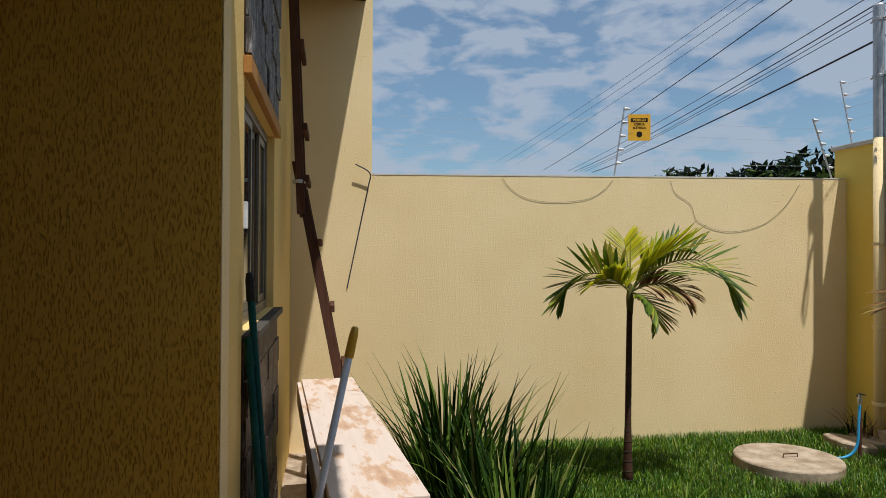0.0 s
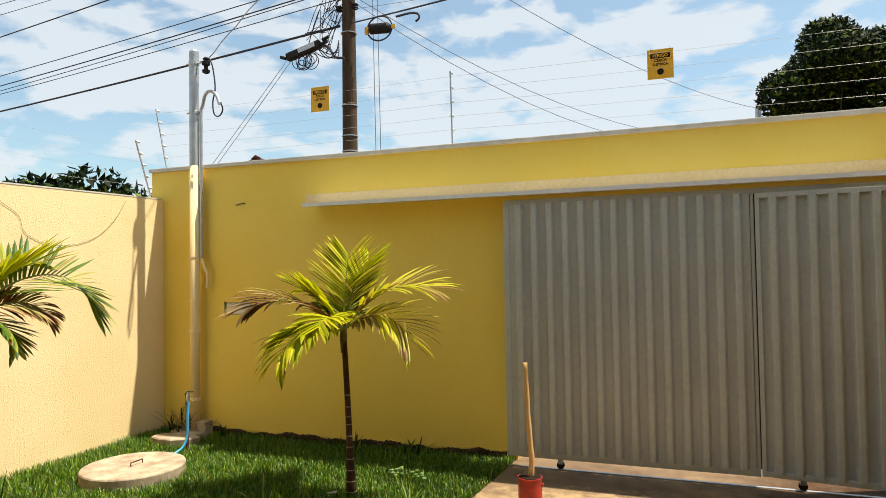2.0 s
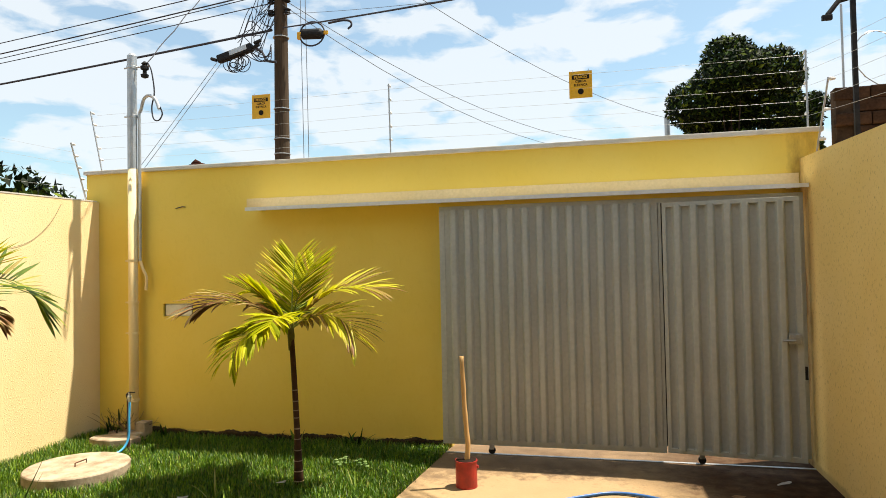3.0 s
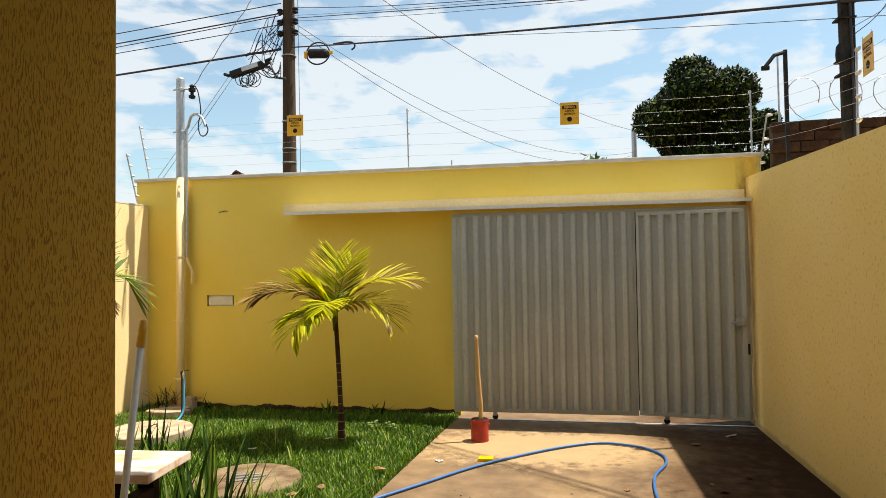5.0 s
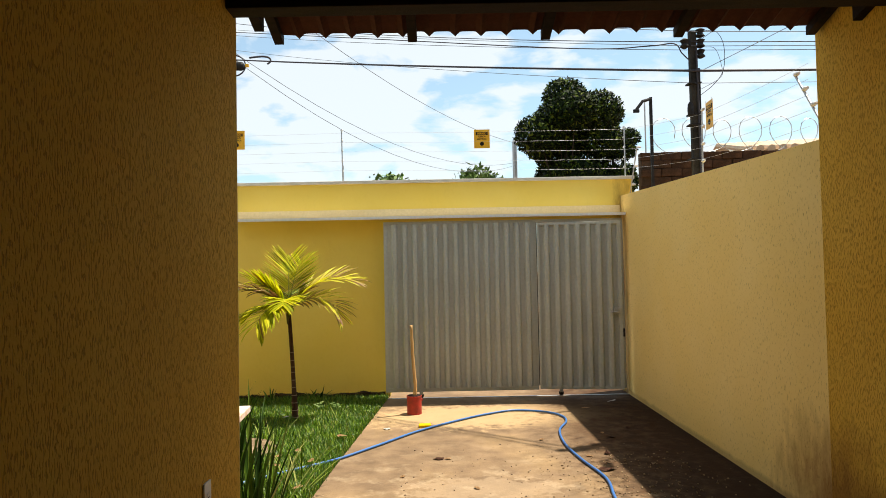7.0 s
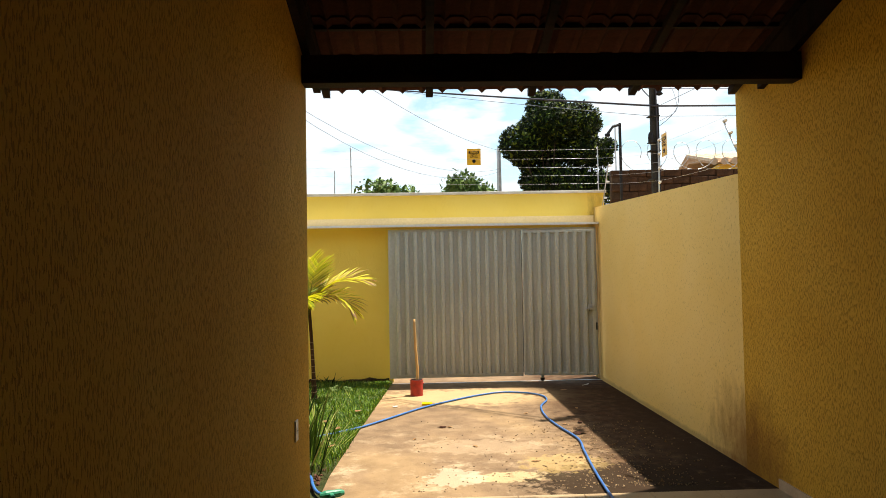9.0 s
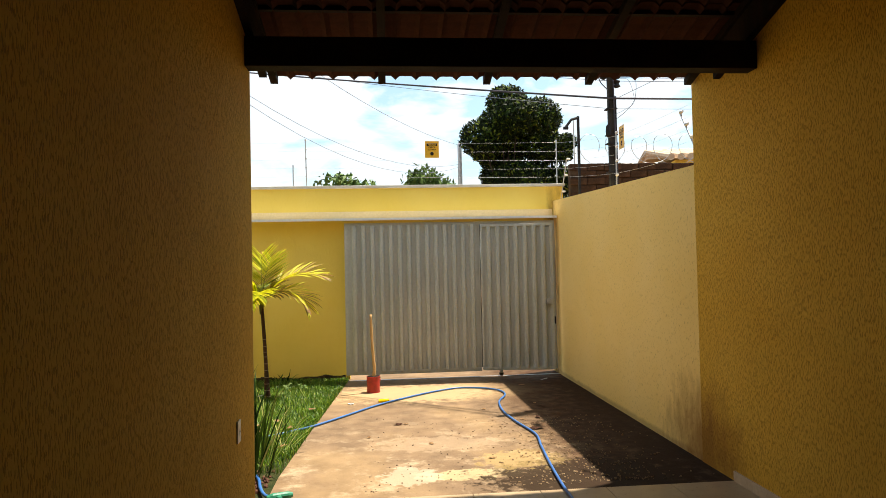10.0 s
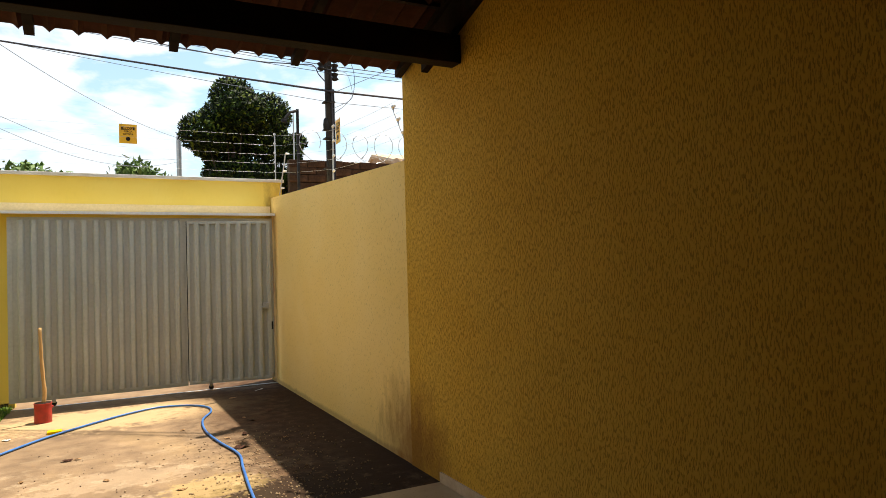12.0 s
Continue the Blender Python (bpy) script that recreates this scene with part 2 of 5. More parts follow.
def leafy(name, stops, gloss=0.45, trans=0.35):
    """Foliage whose tone changes from leaf to leaf, letting some light through."""
    m, nt, b = mat(name, stops[0][1], gloss)
    geo = nt.nodes.new("ShaderNodeNewGeometry")
    oi = nt.nodes.new("ShaderNodeObjectInfo")
    ad = nt.nodes.new("ShaderNodeMath")
    nt.links.new(geo.outputs["Random Per Island"], ad.inputs[0])
    nt.links.new(oi.outputs["Random"], ad.inputs[1])
    fr = nt.nodes.new("ShaderNodeMath")
    fr.operation = "FRACT"
    nt.links.new(ad.outputs[0], fr.inputs[0])
    c = ramp(nt, fr.outputs[0], stops)
    n = tex(nt, "Noise", 9.0, 3)
    c = mixc(nt, 0.3, c, mixc(nt, 1.0, c, ramp(nt, n.outputs["Fac"], [(0.3, (0.5, 0.5, 0.4)), (0.7, (1.3, 1.25, 1.0))]), "MULTIPLY"))
    nt.links.new(c, b.inputs["Base Color"])
    tr = nt.nodes.new("ShaderNodeBsdfTranslucent")
    nt.links.new(c, tr.inputs["Color"])
    mx = nt.nodes.new("ShaderNodeMixShader")
    mx.inputs[0].default_value = trans
    nt.links.new(b.outputs[0], mx.inputs[1])
    nt.links.new(tr.outputs[0], mx.inputs[2])
    nt.links.new(mx.outputs[0], nt.nodes["Material Output"].inputs["Surface"])
    return m


M_GRASS = leafy("lawn blades", [(0.0, (0.018, 0.075, 0.002)), (0.6, (0.075, 0.19, 0.005)), (0.93, (0.26, 0.40, 0.015)), (1.0, (0.34, 0.28, 0.08))], 0.5, 0.22)
M_SPIKE = leafy("sword leaves", [(0.0, (0.006, 0.021, 0.003)), (0.6, (0.028, 0.066, 0.006)), (0.86, (0.11, 0.19, 0.02)), (1.0, (0.30, 0.28, 0.10))], 0.62, 0.2)
M_PALMB = leafy("yellow green palm leaflets", [(0.0, (0.22, 0.27, 0.006)), (0.5, (0.50, 0.50, 0.010)), (0.9, (0.70, 0.64, 0.03)), (1.0, (0.26, 0.13, 0.04))], 0.56, 0.45)
M_PALMA = leafy("green palm leaflets", [(0.0, (0.04, 0.09, 0.008)), (0.6, (0.13, 0.20, 0.012)), (0.9, (0.36, 0.38, 0.03)), (1.0, (0.32, 0.17, 0.08))], 0.4, 0.3)
M_PALMDRY = leafy("dry palm leaflets", [(0.0, (0.10, 0.045, 0.02)), (0.5, (0.30, 0.15, 0.07)), (0.8, (0.30, 0.28, 0.05)), (1.0, (0.45, 0.28, 0.18))], 0.6, 0.2)
M_PALMMIX = leafy("yellow palm leaflets with burnt tips", [(0.0, (0.24, 0.11, 0.04)), (0.35, (0.38, 0.26, 0.05)), (0.6, (0.50, 0.48, 0.012)), (1.0, (0.66, 0.60, 0.03))], 0.5, 0.4)
M_TRUNK = mottled("dark palm trunk", (0.045, 0.022, 0.014), (0.10, 0.05, 0.03), 6, 0.8, 0, 40, 0.002)
M_RING = mottled("pale leaf scar", (0.26, 0.18, 0.13), (0.34, 0.25, 0.18), 20, 0.85)


# Mostly near-black leaves, few bright: inner shade and lit tips put in colour.
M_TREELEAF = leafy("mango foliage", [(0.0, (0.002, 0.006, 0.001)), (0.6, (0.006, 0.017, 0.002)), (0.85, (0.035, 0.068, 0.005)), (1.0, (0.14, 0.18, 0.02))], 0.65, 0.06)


def ground_material():
    m, nt, b = mat("red earth", (0.20, 0.11, 0.06), 0.95)
    n = tex(nt, "Noise", 2.0, 8)
    f = tex(nt, "Noise", 45.0, 5)
    c = ramp(nt, n.outputs["Fac"], [(0.35, (0.15, 0.075, 0.04)), (0.65, (0.27, 0.17, 0.10))])
    nt.links.new(c, b.inputs["Base Color"])
    bump(nt, b, f.outputs["Fac"], 0.01)
    return m


def slab_material():
    """Brushed concrete drive: tan patches, grey film, pale splashes, dark grit, and mud with wall shade painted in."""
    m, nt, b = mat("stained concrete drive with wall shade", (0.40, 0.30, 0.2), 0.85)
    big = tex(nt, "Noise", 0.9, 5, (1, 0.7, 1))
    mid = tex(nt, "Noise", 5.0, 7)
    grit = tex(nt, "Noise", 55.0, 4)
    spl = tex(nt, "Noise", 3.0, 9, (1.0, 1.15, 1), 0.72)
    c = ramp(nt, big.outputs["Fac"], [(0.40, (0.13, 0.085, 0.052)), (0.5, (0.18, 0.118, 0.07)), (0.60, (0.25, 0.165, 0.085))])
    c = mixc(nt, 0.4, c, ramp(nt, mid.outputs["Fac"], [(0.3, (0.09, 0.06, 0.036)), (0.7, (0.30, 0.205, 0.12))]))
    geo = nt.nodes.new("ShaderNodeNewGeometry")
    sep = nt.nodes.new("ShaderNodeSeparateXYZ")
    nt.links.new(geo.outputs["Position"], sep.inputs[0])
    s = ramp(nt, spl.outputs["Fac"], [(0.52, (0, 0, 0)), (0.64, (0.6, 0.6, 0.6))])
    yy = nt.nodes.new("ShaderNodeMapRange")
    yy.inputs[1].default_value, yy.inputs[2].default_value = 3.0, 1.2
    nt.links.new(sep.outputs["Y"], yy.inputs[0])
    ml = mixc(nt, 1.0, yy.outputs[0], s, "MULTIPLY")
    c = mixc(nt, ml, c, (0.44, 0.34, 0.22))
    g = ramp(nt, grit.outputs["Fac"], [(0.62, (0, 0, 0)), (0.68, (0.75, 0.75, 0.75))])
    c = mixc(nt, g, c, (0.14, 0.09, 0.05))
    # Mud along the right wall, with the wall's shade painted into its tone.
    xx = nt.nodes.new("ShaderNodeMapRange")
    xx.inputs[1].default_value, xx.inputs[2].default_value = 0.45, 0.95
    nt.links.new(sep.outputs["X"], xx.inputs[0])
    mud_shade = mixc(nt, 1.0, xx.outputs[0], ramp(nt, mid.outputs["Fac"], [(0.35, (0.2, 0.2, 0.2)), (0.6, (1, 1, 1))]), "MULTIPLY")
    c = mixc(nt, mud_shade, c, (0.085, 0.04, 0.017))
    c = stain_or_shade(nt, c, (-0.2, 3.95, 0.0), (1.7, 0.75, 1.0), (0.46, 0.32, 0.17), 0.6, (1.6, 1.3))
    c = stain_or_shade(nt, c, (-0.09, 0.72, 0.0), (0.70, 0.20, 1.0), (0.50, 0.38, 0.21), 0.55, (1.42, 1.34))
    c = stain_or_shade(nt, c, (-0.57, 0.74, 0.0), (0.35, 0.34, 1.0), (0.45, 0.36, 0.26), 0.5, (1.42, 1.34))
    c = stain_or_shade(nt, c, (-0.30, 1.60, 0.0), (0.85, 0.36, 1.0), (0.38, 0.28, 0.18), 0.35, (1.45, 1.33))
    c = stain_or_shade(nt, c, (0.78, 0.55, 0.0), (1.2, 0.75, 1.0), (0.022, 0.012, 0.005), 0.95, (1.5, 1.3))
    c = stain_or_shade(nt, c, (0.34, 1.05, 0.0), (0.55, 0.40, 1.0), (0.36, 0.25, 0.10), 0.5, (1.42, 1.32))
    # Near-black patches deepen mud and wall shade together in the colour.
    c = stain_or_shade(nt, c, (1.75, 1.1, 0.0), (1.35, 2.3, 1.0), (0.022, 0.011, 0.005), 0.95)
    c = stain_or_shade(nt, c, (1.85, 3.4, 0.0), (1.65, 4.4, 1.0), (0.032, 0.014, 0.006), 0.97)
    nt.links.new(c, b.inputs["Base Color"])
    p = bump(nt, b, grit.outputs["Fac"], 0.003)
    bump(nt, b, mid.outputs["Fac"], 0.006, 1.0, p)
    return m


def tile_material():
    m, nt, b = mat("ceramic floor tile", (0.45, 0.36, 0.25), 0.35)
    oi = nt.nodes.new("ShaderNodeObjectInfo")
    n = tex(nt, "Noise", 6.0, 6)
    c = ramp(nt, n.outputs["Fac"], [(0.3, (0.24, 0.165, 0.095)), (0.7, (0.38, 0.28, 0.17))])
    c = mixc(nt, 0.4, c, ramp(nt, oi.outputs["Random"], [(0.0, (0.26, 0.185, 0.11)), (1.0, (0.38, 0.29, 0.18))]))
    sp = tex(nt, "Noise", 40.0, 4)
    c = mixc(nt, ramp(nt, sp.outputs["Fac"], [(0.62, (0, 0, 0)), (0.70, (0.7, 0.7, 0.7))]), c, (0.14, 0.08, 0.04))
    nt.links.new(c, b.inputs["Base Color"])
    return m


def board_material():
    """Pale shuttering ply with reddish damp blotches."""
    m, nt, b = mat("pale ply with brown blotches", (0.6, 0.46, 0.38), 0.8)
    n = tex(nt, "Noise", 7.0, 5, (0.6, 1.6, 1), 0.6)
    g = tex(nt, "Noise", 30.0, 4, (0.1, 1, 1))
    c = ramp(nt, n.outputs["Fac"], [(0.52, (0.66, 0.54, 0.45)), (0.58, (0.56, 0.36, 0.22)), (0.70, (0.42, 0.24, 0.14))])
    c = mixc(nt, 0.2, c, ramp(nt, g.outputs["Fac"], [(0.3, (0.45, 0.33, 0.24)), (0.7, (0.75, 0.64, 0.54))]))
    nt.links.new(c, b.inputs["Base Color"])
    bump(nt, b, g.outputs["Fac"], 0.001)
    return m


def cladding_material(name, tones):
    """Streaked stone cladding."""
    m, nt, b = mat(name, tones[1], 0.6)
    n = tex(nt, "Noise", 55.0, 5, (1, 1, 0.18), 0.75)
    c = ramp(nt, n.outputs["Fac"], [(0.38, tones[0]), (0.52, tones[1]), (0.66, tones[2])])
    nt.links.new(c, b.inputs["Base Color"])
    bump(nt, b, n.outputs["Fac"], 0.004)
    return m


M_GROUND = ground_material()
M_SLAB = slab_material()
M_FLOORTILE = tile_material()
M_BOARD = board_material()
M_CLAD = cladding_material("streaked grey stone", ((0.05, 0.045, 0.042), (0.13, 0.12, 0.115), (0.50, 0.48, 0.49)))
# Lower cladding: same stone, darker and browner to carry the shade there.
M_CLADSHADE = cladding_material("streaked stone in brown shade", ((0.035, 0.025, 0.018), (0.10, 0.07, 0.05), (0.32, 0.25, 0.20)))
M_ASPHALT = mottled("asphalt", (0.045, 0.045, 0.045), (0.065, 0.06, 0.058), 3, 0.9, 0, 90, 0.003)


# ---- building helpers ----
def part(name, bm, material, parent=None, label="", kind="", smooth=False):
    me = bpy.data.meshes.new(name)
    bm.to_mesh(me)
    bm.free()
    me.materials.append(material)
    if smooth:
        me.shade_smooth()
    ob = new(name, me)
    if parent:
        ob.parent = parent
    return tagged(ob, label=label, kind=kind)


def thing(name, label, category="", group="", kind="", at=(0, 0, 0), rz=0.0):
    ob = new(name)
    ob.empty_display_size = 0.1
    ob.matrix_world = pose(*at, 0, 0, rz)
    return tagged(ob, label, category, group, kind)


def box(bm, x0, x1, y0, y1, z0, z1, bevel=0.0, m=None):
    vs = [bm.verts.new((x, y, z)) for x in (x0, x1) for y in (y0, y1) for z in (z0, z1)]
    q = [(0, 1, 3, 2), (4, 6, 7, 5), (0, 4, 5, 1), (2, 3, 7, 6), (0, 2, 6, 4), (1, 5, 7, 3)]
    fs = [bm.faces.new([vs[i] for i in f]) for f in q]
    if m is not None:
        bmesh.ops.transform(bm, matrix=m, verts=vs)
    if bevel:
        es = list({e for f in fs for e in f.edges})
        bmesh.ops.bevel(bm, geom=es, offset=bevel, segments=2, affect="EDGES", profile=0.6)
    return bm


def ring_pts(c, r, axis_u, axis_v, n, squash=1.0):
    return [Vector(c) + axis_u * (r * math.cos(2 * math.pi * i / n)) + axis_v * (r * squash * math.sin(2 * math.pi * i / n)) for i in range(n)]


def tube(bm, pts, radii, n=10, caps=True):
    """A round bar through pts, its radius given at each (or one for all)."""
    pts = [Vector(p) for p in pts]
    if isinstance(radii, (int, float)):
        radii = [radii] * len(pts)
    u = None
    rings = []
    for i, p in enumerate(pts):
        d = (pts[min(i + 1, len(pts) - 1)] - pts[max(i - 1, 0)]).normalized()
        if u is None:
            u = d.orthogonal().normalized()
        u = (u - d * u.dot(d)).normalized()
        v = d.cross(u)
        rings.append([bm.verts.new(q) for q in ring_pts(p, radii[i], u, v, n)])
    for a, b in zip(rings, rings[1:]):
        for i in range(n):
            bm.faces.new((a[i], a[(i + 1) % n], b[(i + 1) % n], b[i]))
    if caps:
        bm.faces.new(rings[0][::-1])
        bm.faces.new(rings[-1])
    return bm


def lathe(bm, profile, n=32, c=(0, 0, 0)):
    """A turned shape from (radius, height) pairs about z."""
    rings = []
    for r, z in profile:
        rings.append([bm.verts.new((c[0] + r * math.cos(2 * math.pi * i / n), c[1] + r * math.sin(2 * math.pi * i / n), c[2] + z)) for i in range(n)])
    for a, b in zip(rings, rings[1:]):
        for i in range(n):
            bm.faces.new((a[i], a[(i + 1) % n], b[(i + 1) % n], b[i]))
    bm.faces.new(rings[0][::-1])
    bm.faces.new(rings[-1])
    return bm


def B():
    return bmesh.new()


def smooth_path(pts, k=6):
    """Points on a smooth curve through pts."""
    P = [Vector(p) for p in pts]
    P = [P[0] * 2 - P[1]] + P + [P[-1] * 2 - P[-2]]
    out = []
    for i in range(1, len(P) - 2):
        a, b, c, d = P[i - 1:i + 3]
        for j in range(k):
            t = j / k
            out.append(0.5 * ((2 * b) + (c - a) * t + (2 * a - 5 * b + 4 * c - d) * t * t + (3 * b - a - 3 * c + d) * t ** 3))
    out.append(P[-2])
    return out


def sag(a, b, drop, n=14):
    a, b = Vector(a), Vector(b)
    return [a.lerp(b, i / n) - Vector((0, 0, drop * 4 * (i / n) * (1 - i / n))) for i in range(n + 1)]


# ---- plan ----
LX, RX = -4.98, 1.69          # inner faces of the side walls
GY = 5.15                     # inner face of the gate wall
HX, FY = -1.54, 0.0          # garage wall face and house front
LEAF_Y = 4.97                 # sliding gate
TALL_L, TALL_R = 0.66, 0.76                 # where the tall side walls stop
EAVE_Z, EAVE_Y = 2.94, 0.74
FLOOR_Y = 0.29

# ---- large structure ----
ground = part("ground", (lambda bm: box(bm, -300, 300, -300, 300, -0.6, -0.03))(B()), M_GROUND, kind="structure")
road = part("road", box(B(), -120, 120, 8.0, 14.5, -0.1, -0.02), M_ASPHALT, kind="structure")


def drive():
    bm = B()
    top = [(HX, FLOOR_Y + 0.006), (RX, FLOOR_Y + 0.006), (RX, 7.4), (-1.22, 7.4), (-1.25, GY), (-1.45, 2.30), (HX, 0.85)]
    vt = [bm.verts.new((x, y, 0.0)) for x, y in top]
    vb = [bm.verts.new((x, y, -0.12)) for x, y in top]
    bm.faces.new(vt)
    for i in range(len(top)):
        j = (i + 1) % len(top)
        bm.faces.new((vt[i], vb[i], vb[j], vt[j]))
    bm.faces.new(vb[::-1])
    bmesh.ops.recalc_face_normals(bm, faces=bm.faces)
    return part("pavement", bm, M_SLAB, kind="structure", label="stained tan concrete driveway slab with grit and painted wall shade")


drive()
def sloped_top(bm, ya, za, yb, zb, zmin=1.0):
    """Lets the top of a wall run from height za at ya to zb at yb."""
    for v in bm.verts:
        if v.co.z > zmin:
            v.co.z += za + (zb - za) * (v.co.y - ya) / (yb - ya) - 2.0
    return bm


part("wall_side", sloped_top(box(B(), LX - 0.15, LX, TALL_L, 5.30, -0.1, 2.0), TALL_L, 2.30, 5.15, 2.37), M_LEFT, kind="structure", label="sunlit cream textured boundary wall beside the lawn")
part("wall_side_tall", box(B(), LX - 0.15, LX + 0.001, -7.5, TALL_L, -0.1, 4.1), M_LEFT, kind="structure", label="tall cream side wall of the house")
part("wall_drive_side", sloped_top(box(B(), RX, RX + 0.15, TALL_R, GY, -0.1, 2.0), TALL_R, 2.29, GY, 2.45), M_RIGHT, kind="structure", label="yellow textured boundary wall beside the drive")
part("wall_drive_side_tall", box(B(), RX - 0.006, RX + 0.15, -7.5, TALL_R, -0.1, 5.6, 0.003), M_GARAGESHADE, kind="structure", label="tall ochre scratched garage wall, its shade painted in")


def gate_wall():
    """Wall with the gate opening and a pocket for the letter box."""
    bm = B()
    y0, y1, top = GY, GY + 0.15, 2.66
    box(bm, LX - 0.15, -4.22, y0, y1, -0.1, top)
    box(bm, -4.22, -3.88, y0, y1, -0.1, 1.18)
    box(bm, -4.22, -3.88, y0, y1, 1.31, top)
    box(bm, -3.88, -1.24, y0, y1, -0.1, top)
    box(bm, -1.24, 1.84, y0, y1, 2.17, top)
    box(bm, RX + 0.001, 1.84, y0, y1, -0.1, 2.17)
    return part("wall_gate", bm, M_GATEWALL, kind="structure", label="plain mustard yellow street wall with a broad gate opening")


gate_wall()
part("coping", box(B(), LX - 0.17, 1.87, GY - 0.03, GY + 0.18, 2.66, 2.70, 0.008), M_COPING, kind="structure", label="white painted coping on the street wall")
part("coping_side", sloped_top(box(B(), LX - 0.16, LX + 0.003, TALL_L, GY - 0.03, 2.0, 2.012), TALL_L, 2.301, GY, 2.371), M_COPING, kind="structure", label="thin pale coping on the side wall")
part("garage_wall", box(B(), HX - 0.15, HX, -7.5, FY, -0.1, 5.4, 0.006), M_GARAGESHADE, kind="structure", label="ochre scratched house wall at the garage, its shade painted in")
# Unseen wall closing the garage, dark only to cut bounced light.
part("unseen_back_wall", box(B(), HX, RX - 0.006, -7.65, -7.5, -0.1, 5.6), M_DARKWOOD, kind="structure")


def facade():
    """House front with the window opening."""
    bm = B()
    y0, y1 = FY - 0.15, FY
    box(bm, LX, -3.40, y0, y1, -0.1, 4.0)
    box(bm, -3.40, -2.06, y0, y1, -0.1, 1.32)
    box(bm, -3.40, -2.06, y0, y1, 2.32, 4.0)
    box(bm, -2.06, HX - 0.152, y0, y1, -0.1, 4.0)
    return part("wall_front", bm, M_FRONTSHADE, kind="structure", label="cream house front with a window")


facade()
part("trim_corner", box(B(), HX - 0.15, HX - 0.001, FY, FY + 0.004, 0.0, 4.08, 0.001), M_LEFT, kind="structure", label="cream painted end face of the garage wall")
part("floor_base", box(B(), HX, RX - 0.006, -7.5, FLOOR_Y, -0.12, -0.008), M_MORTAR, kind="structure")
part("floor_edge", box(B(), LX, HX, FY, 0.27, -0.1, 0.004), M_CONC, kind="structure", label="narrow concrete strip along the house front")
part("baseboard", box(B(), RX - 0.02, RX - 0.006, -7.5, FLOOR_Y - 0.01, 0.004, 0.075, 0.003), M_TILEPALE, kind="structure", label="pale tiled skirting")
part("roof_house", box(B(), LX - 0.15, HX - 0.16, -7.5, 0.62, 4.1, 4.2), M_TILE, kind="structure")
part("soffit", box(B(), LX + 0.001, HX - 0.16, FY, 0.60, 3.76, 3.80), M_DARKWOOD, kind="structure", label="dark timber eave over the house front")


def garage_roof():
    roof = thing("garage_roof", "dark timber garage roof with clay tiles and rafter ends", kind="structure")
    slope = 0.30

    def zt(y):
        return EAVE_Z + 0.02 + (EAVE_Y - y) * slope
    # waved clay tiles, row upon row; the deep rows are joined
    pitch = (RX - 0.012 - HX) / 21

    def wave(bm, x, y0, y1, z0):
        rows_ = []
        for y, dz in ((y0, 0.0), (y1, slope * (y0 - y1) - 0.012)):
            for th in (0.0, 0.012):
                rows_.append([bm.verts.new((x + pitch * k / 10, y, z0 + dz + th - 0.022 + 0.030 * min(1.0, 1.6 * abs(math.sin(math.pi * k / 10))))) for k in range(11)])
        for p, q in ((0, 2), (3, 1), (1, 0), (2, 3)):
            for k in range(10):
                bm.faces.new((rows_[p][k], rows_[p][k + 1], rows_[q][k + 1], rows_[q][k]))
        return bm

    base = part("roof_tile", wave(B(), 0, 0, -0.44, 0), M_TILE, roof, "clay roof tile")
    base.location = (HX, EAVE_Y, zt(EAVE_Y))
    deep = B()
    for r in range(20):
        for c in range(21):
            y = EAVE_Y - r * 0.40
            if r >= 12:
                wave(deep, HX + c * pitch, y, y - 0.44, zt(y))
            elif r or c:
                ob = new("roof_tile", base.data)
                ob.parent = roof
                ob.location = (HX + c * pitch, y - 0.006 * ((c * 7 + r * 3) % 4), zt(y))
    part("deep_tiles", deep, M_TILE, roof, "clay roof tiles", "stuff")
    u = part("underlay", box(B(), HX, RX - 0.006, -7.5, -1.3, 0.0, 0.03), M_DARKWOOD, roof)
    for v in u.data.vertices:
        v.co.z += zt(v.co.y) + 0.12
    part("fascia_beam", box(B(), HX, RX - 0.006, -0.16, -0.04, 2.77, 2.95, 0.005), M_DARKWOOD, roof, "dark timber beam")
    # Unseen boarding, added under the rafters to keep the roof space dark.
    lining = part("unseen_dark_lining", box(B(), HX, RX - 0.006, -7.5, -1.3, 0, 0.012), M_DARKWOOD, roof)
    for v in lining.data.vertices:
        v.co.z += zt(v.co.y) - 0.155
    for x0, x1 in ((HX, HX + 0.05), (RX - 0.056, RX - 0.006)):
        plate = part("wall_plate", box(B(), x0, x1, -7.45, 0.32, -0.25, -0.05), M_DARKWOOD, roof)
        for v in plate.data.vertices:
            v.co.z += zt(v.co.y)
    rp = None
    for i in range(5):
        x = HX + 0.035 + i * 0.785
        bm = box(B(), -0.027, 0.027, -7.45, EAVE_Y - 0.02, -0.05, -0.0)
        for v in bm.verts:
            v.co.z += zt(v.co.y) - 0.012
        if rp is None:
            ob = rp = part("rafter", bm, M_DARKWOOD, roof)
        else:
            bm.free()
            ob = new("rafter", rp.data)
            ob.parent = roof
        ob.location = (x, 0, 0)
    bt = None
    for i in range(18):
        y = EAVE_Y - 0.36 - i * 0.40
        if bt is None:
            bt = ob = part("batten", box(B(), HX, RX - 0.006, -0.02, 0.02, -0.018, 0.012), M_DARKWOOD, roof)
        else:
            ob = new("batten", bt.data)
            ob.parent = roof
        ob.location = (0, y, zt(y) - 0.012)


garage_roof()

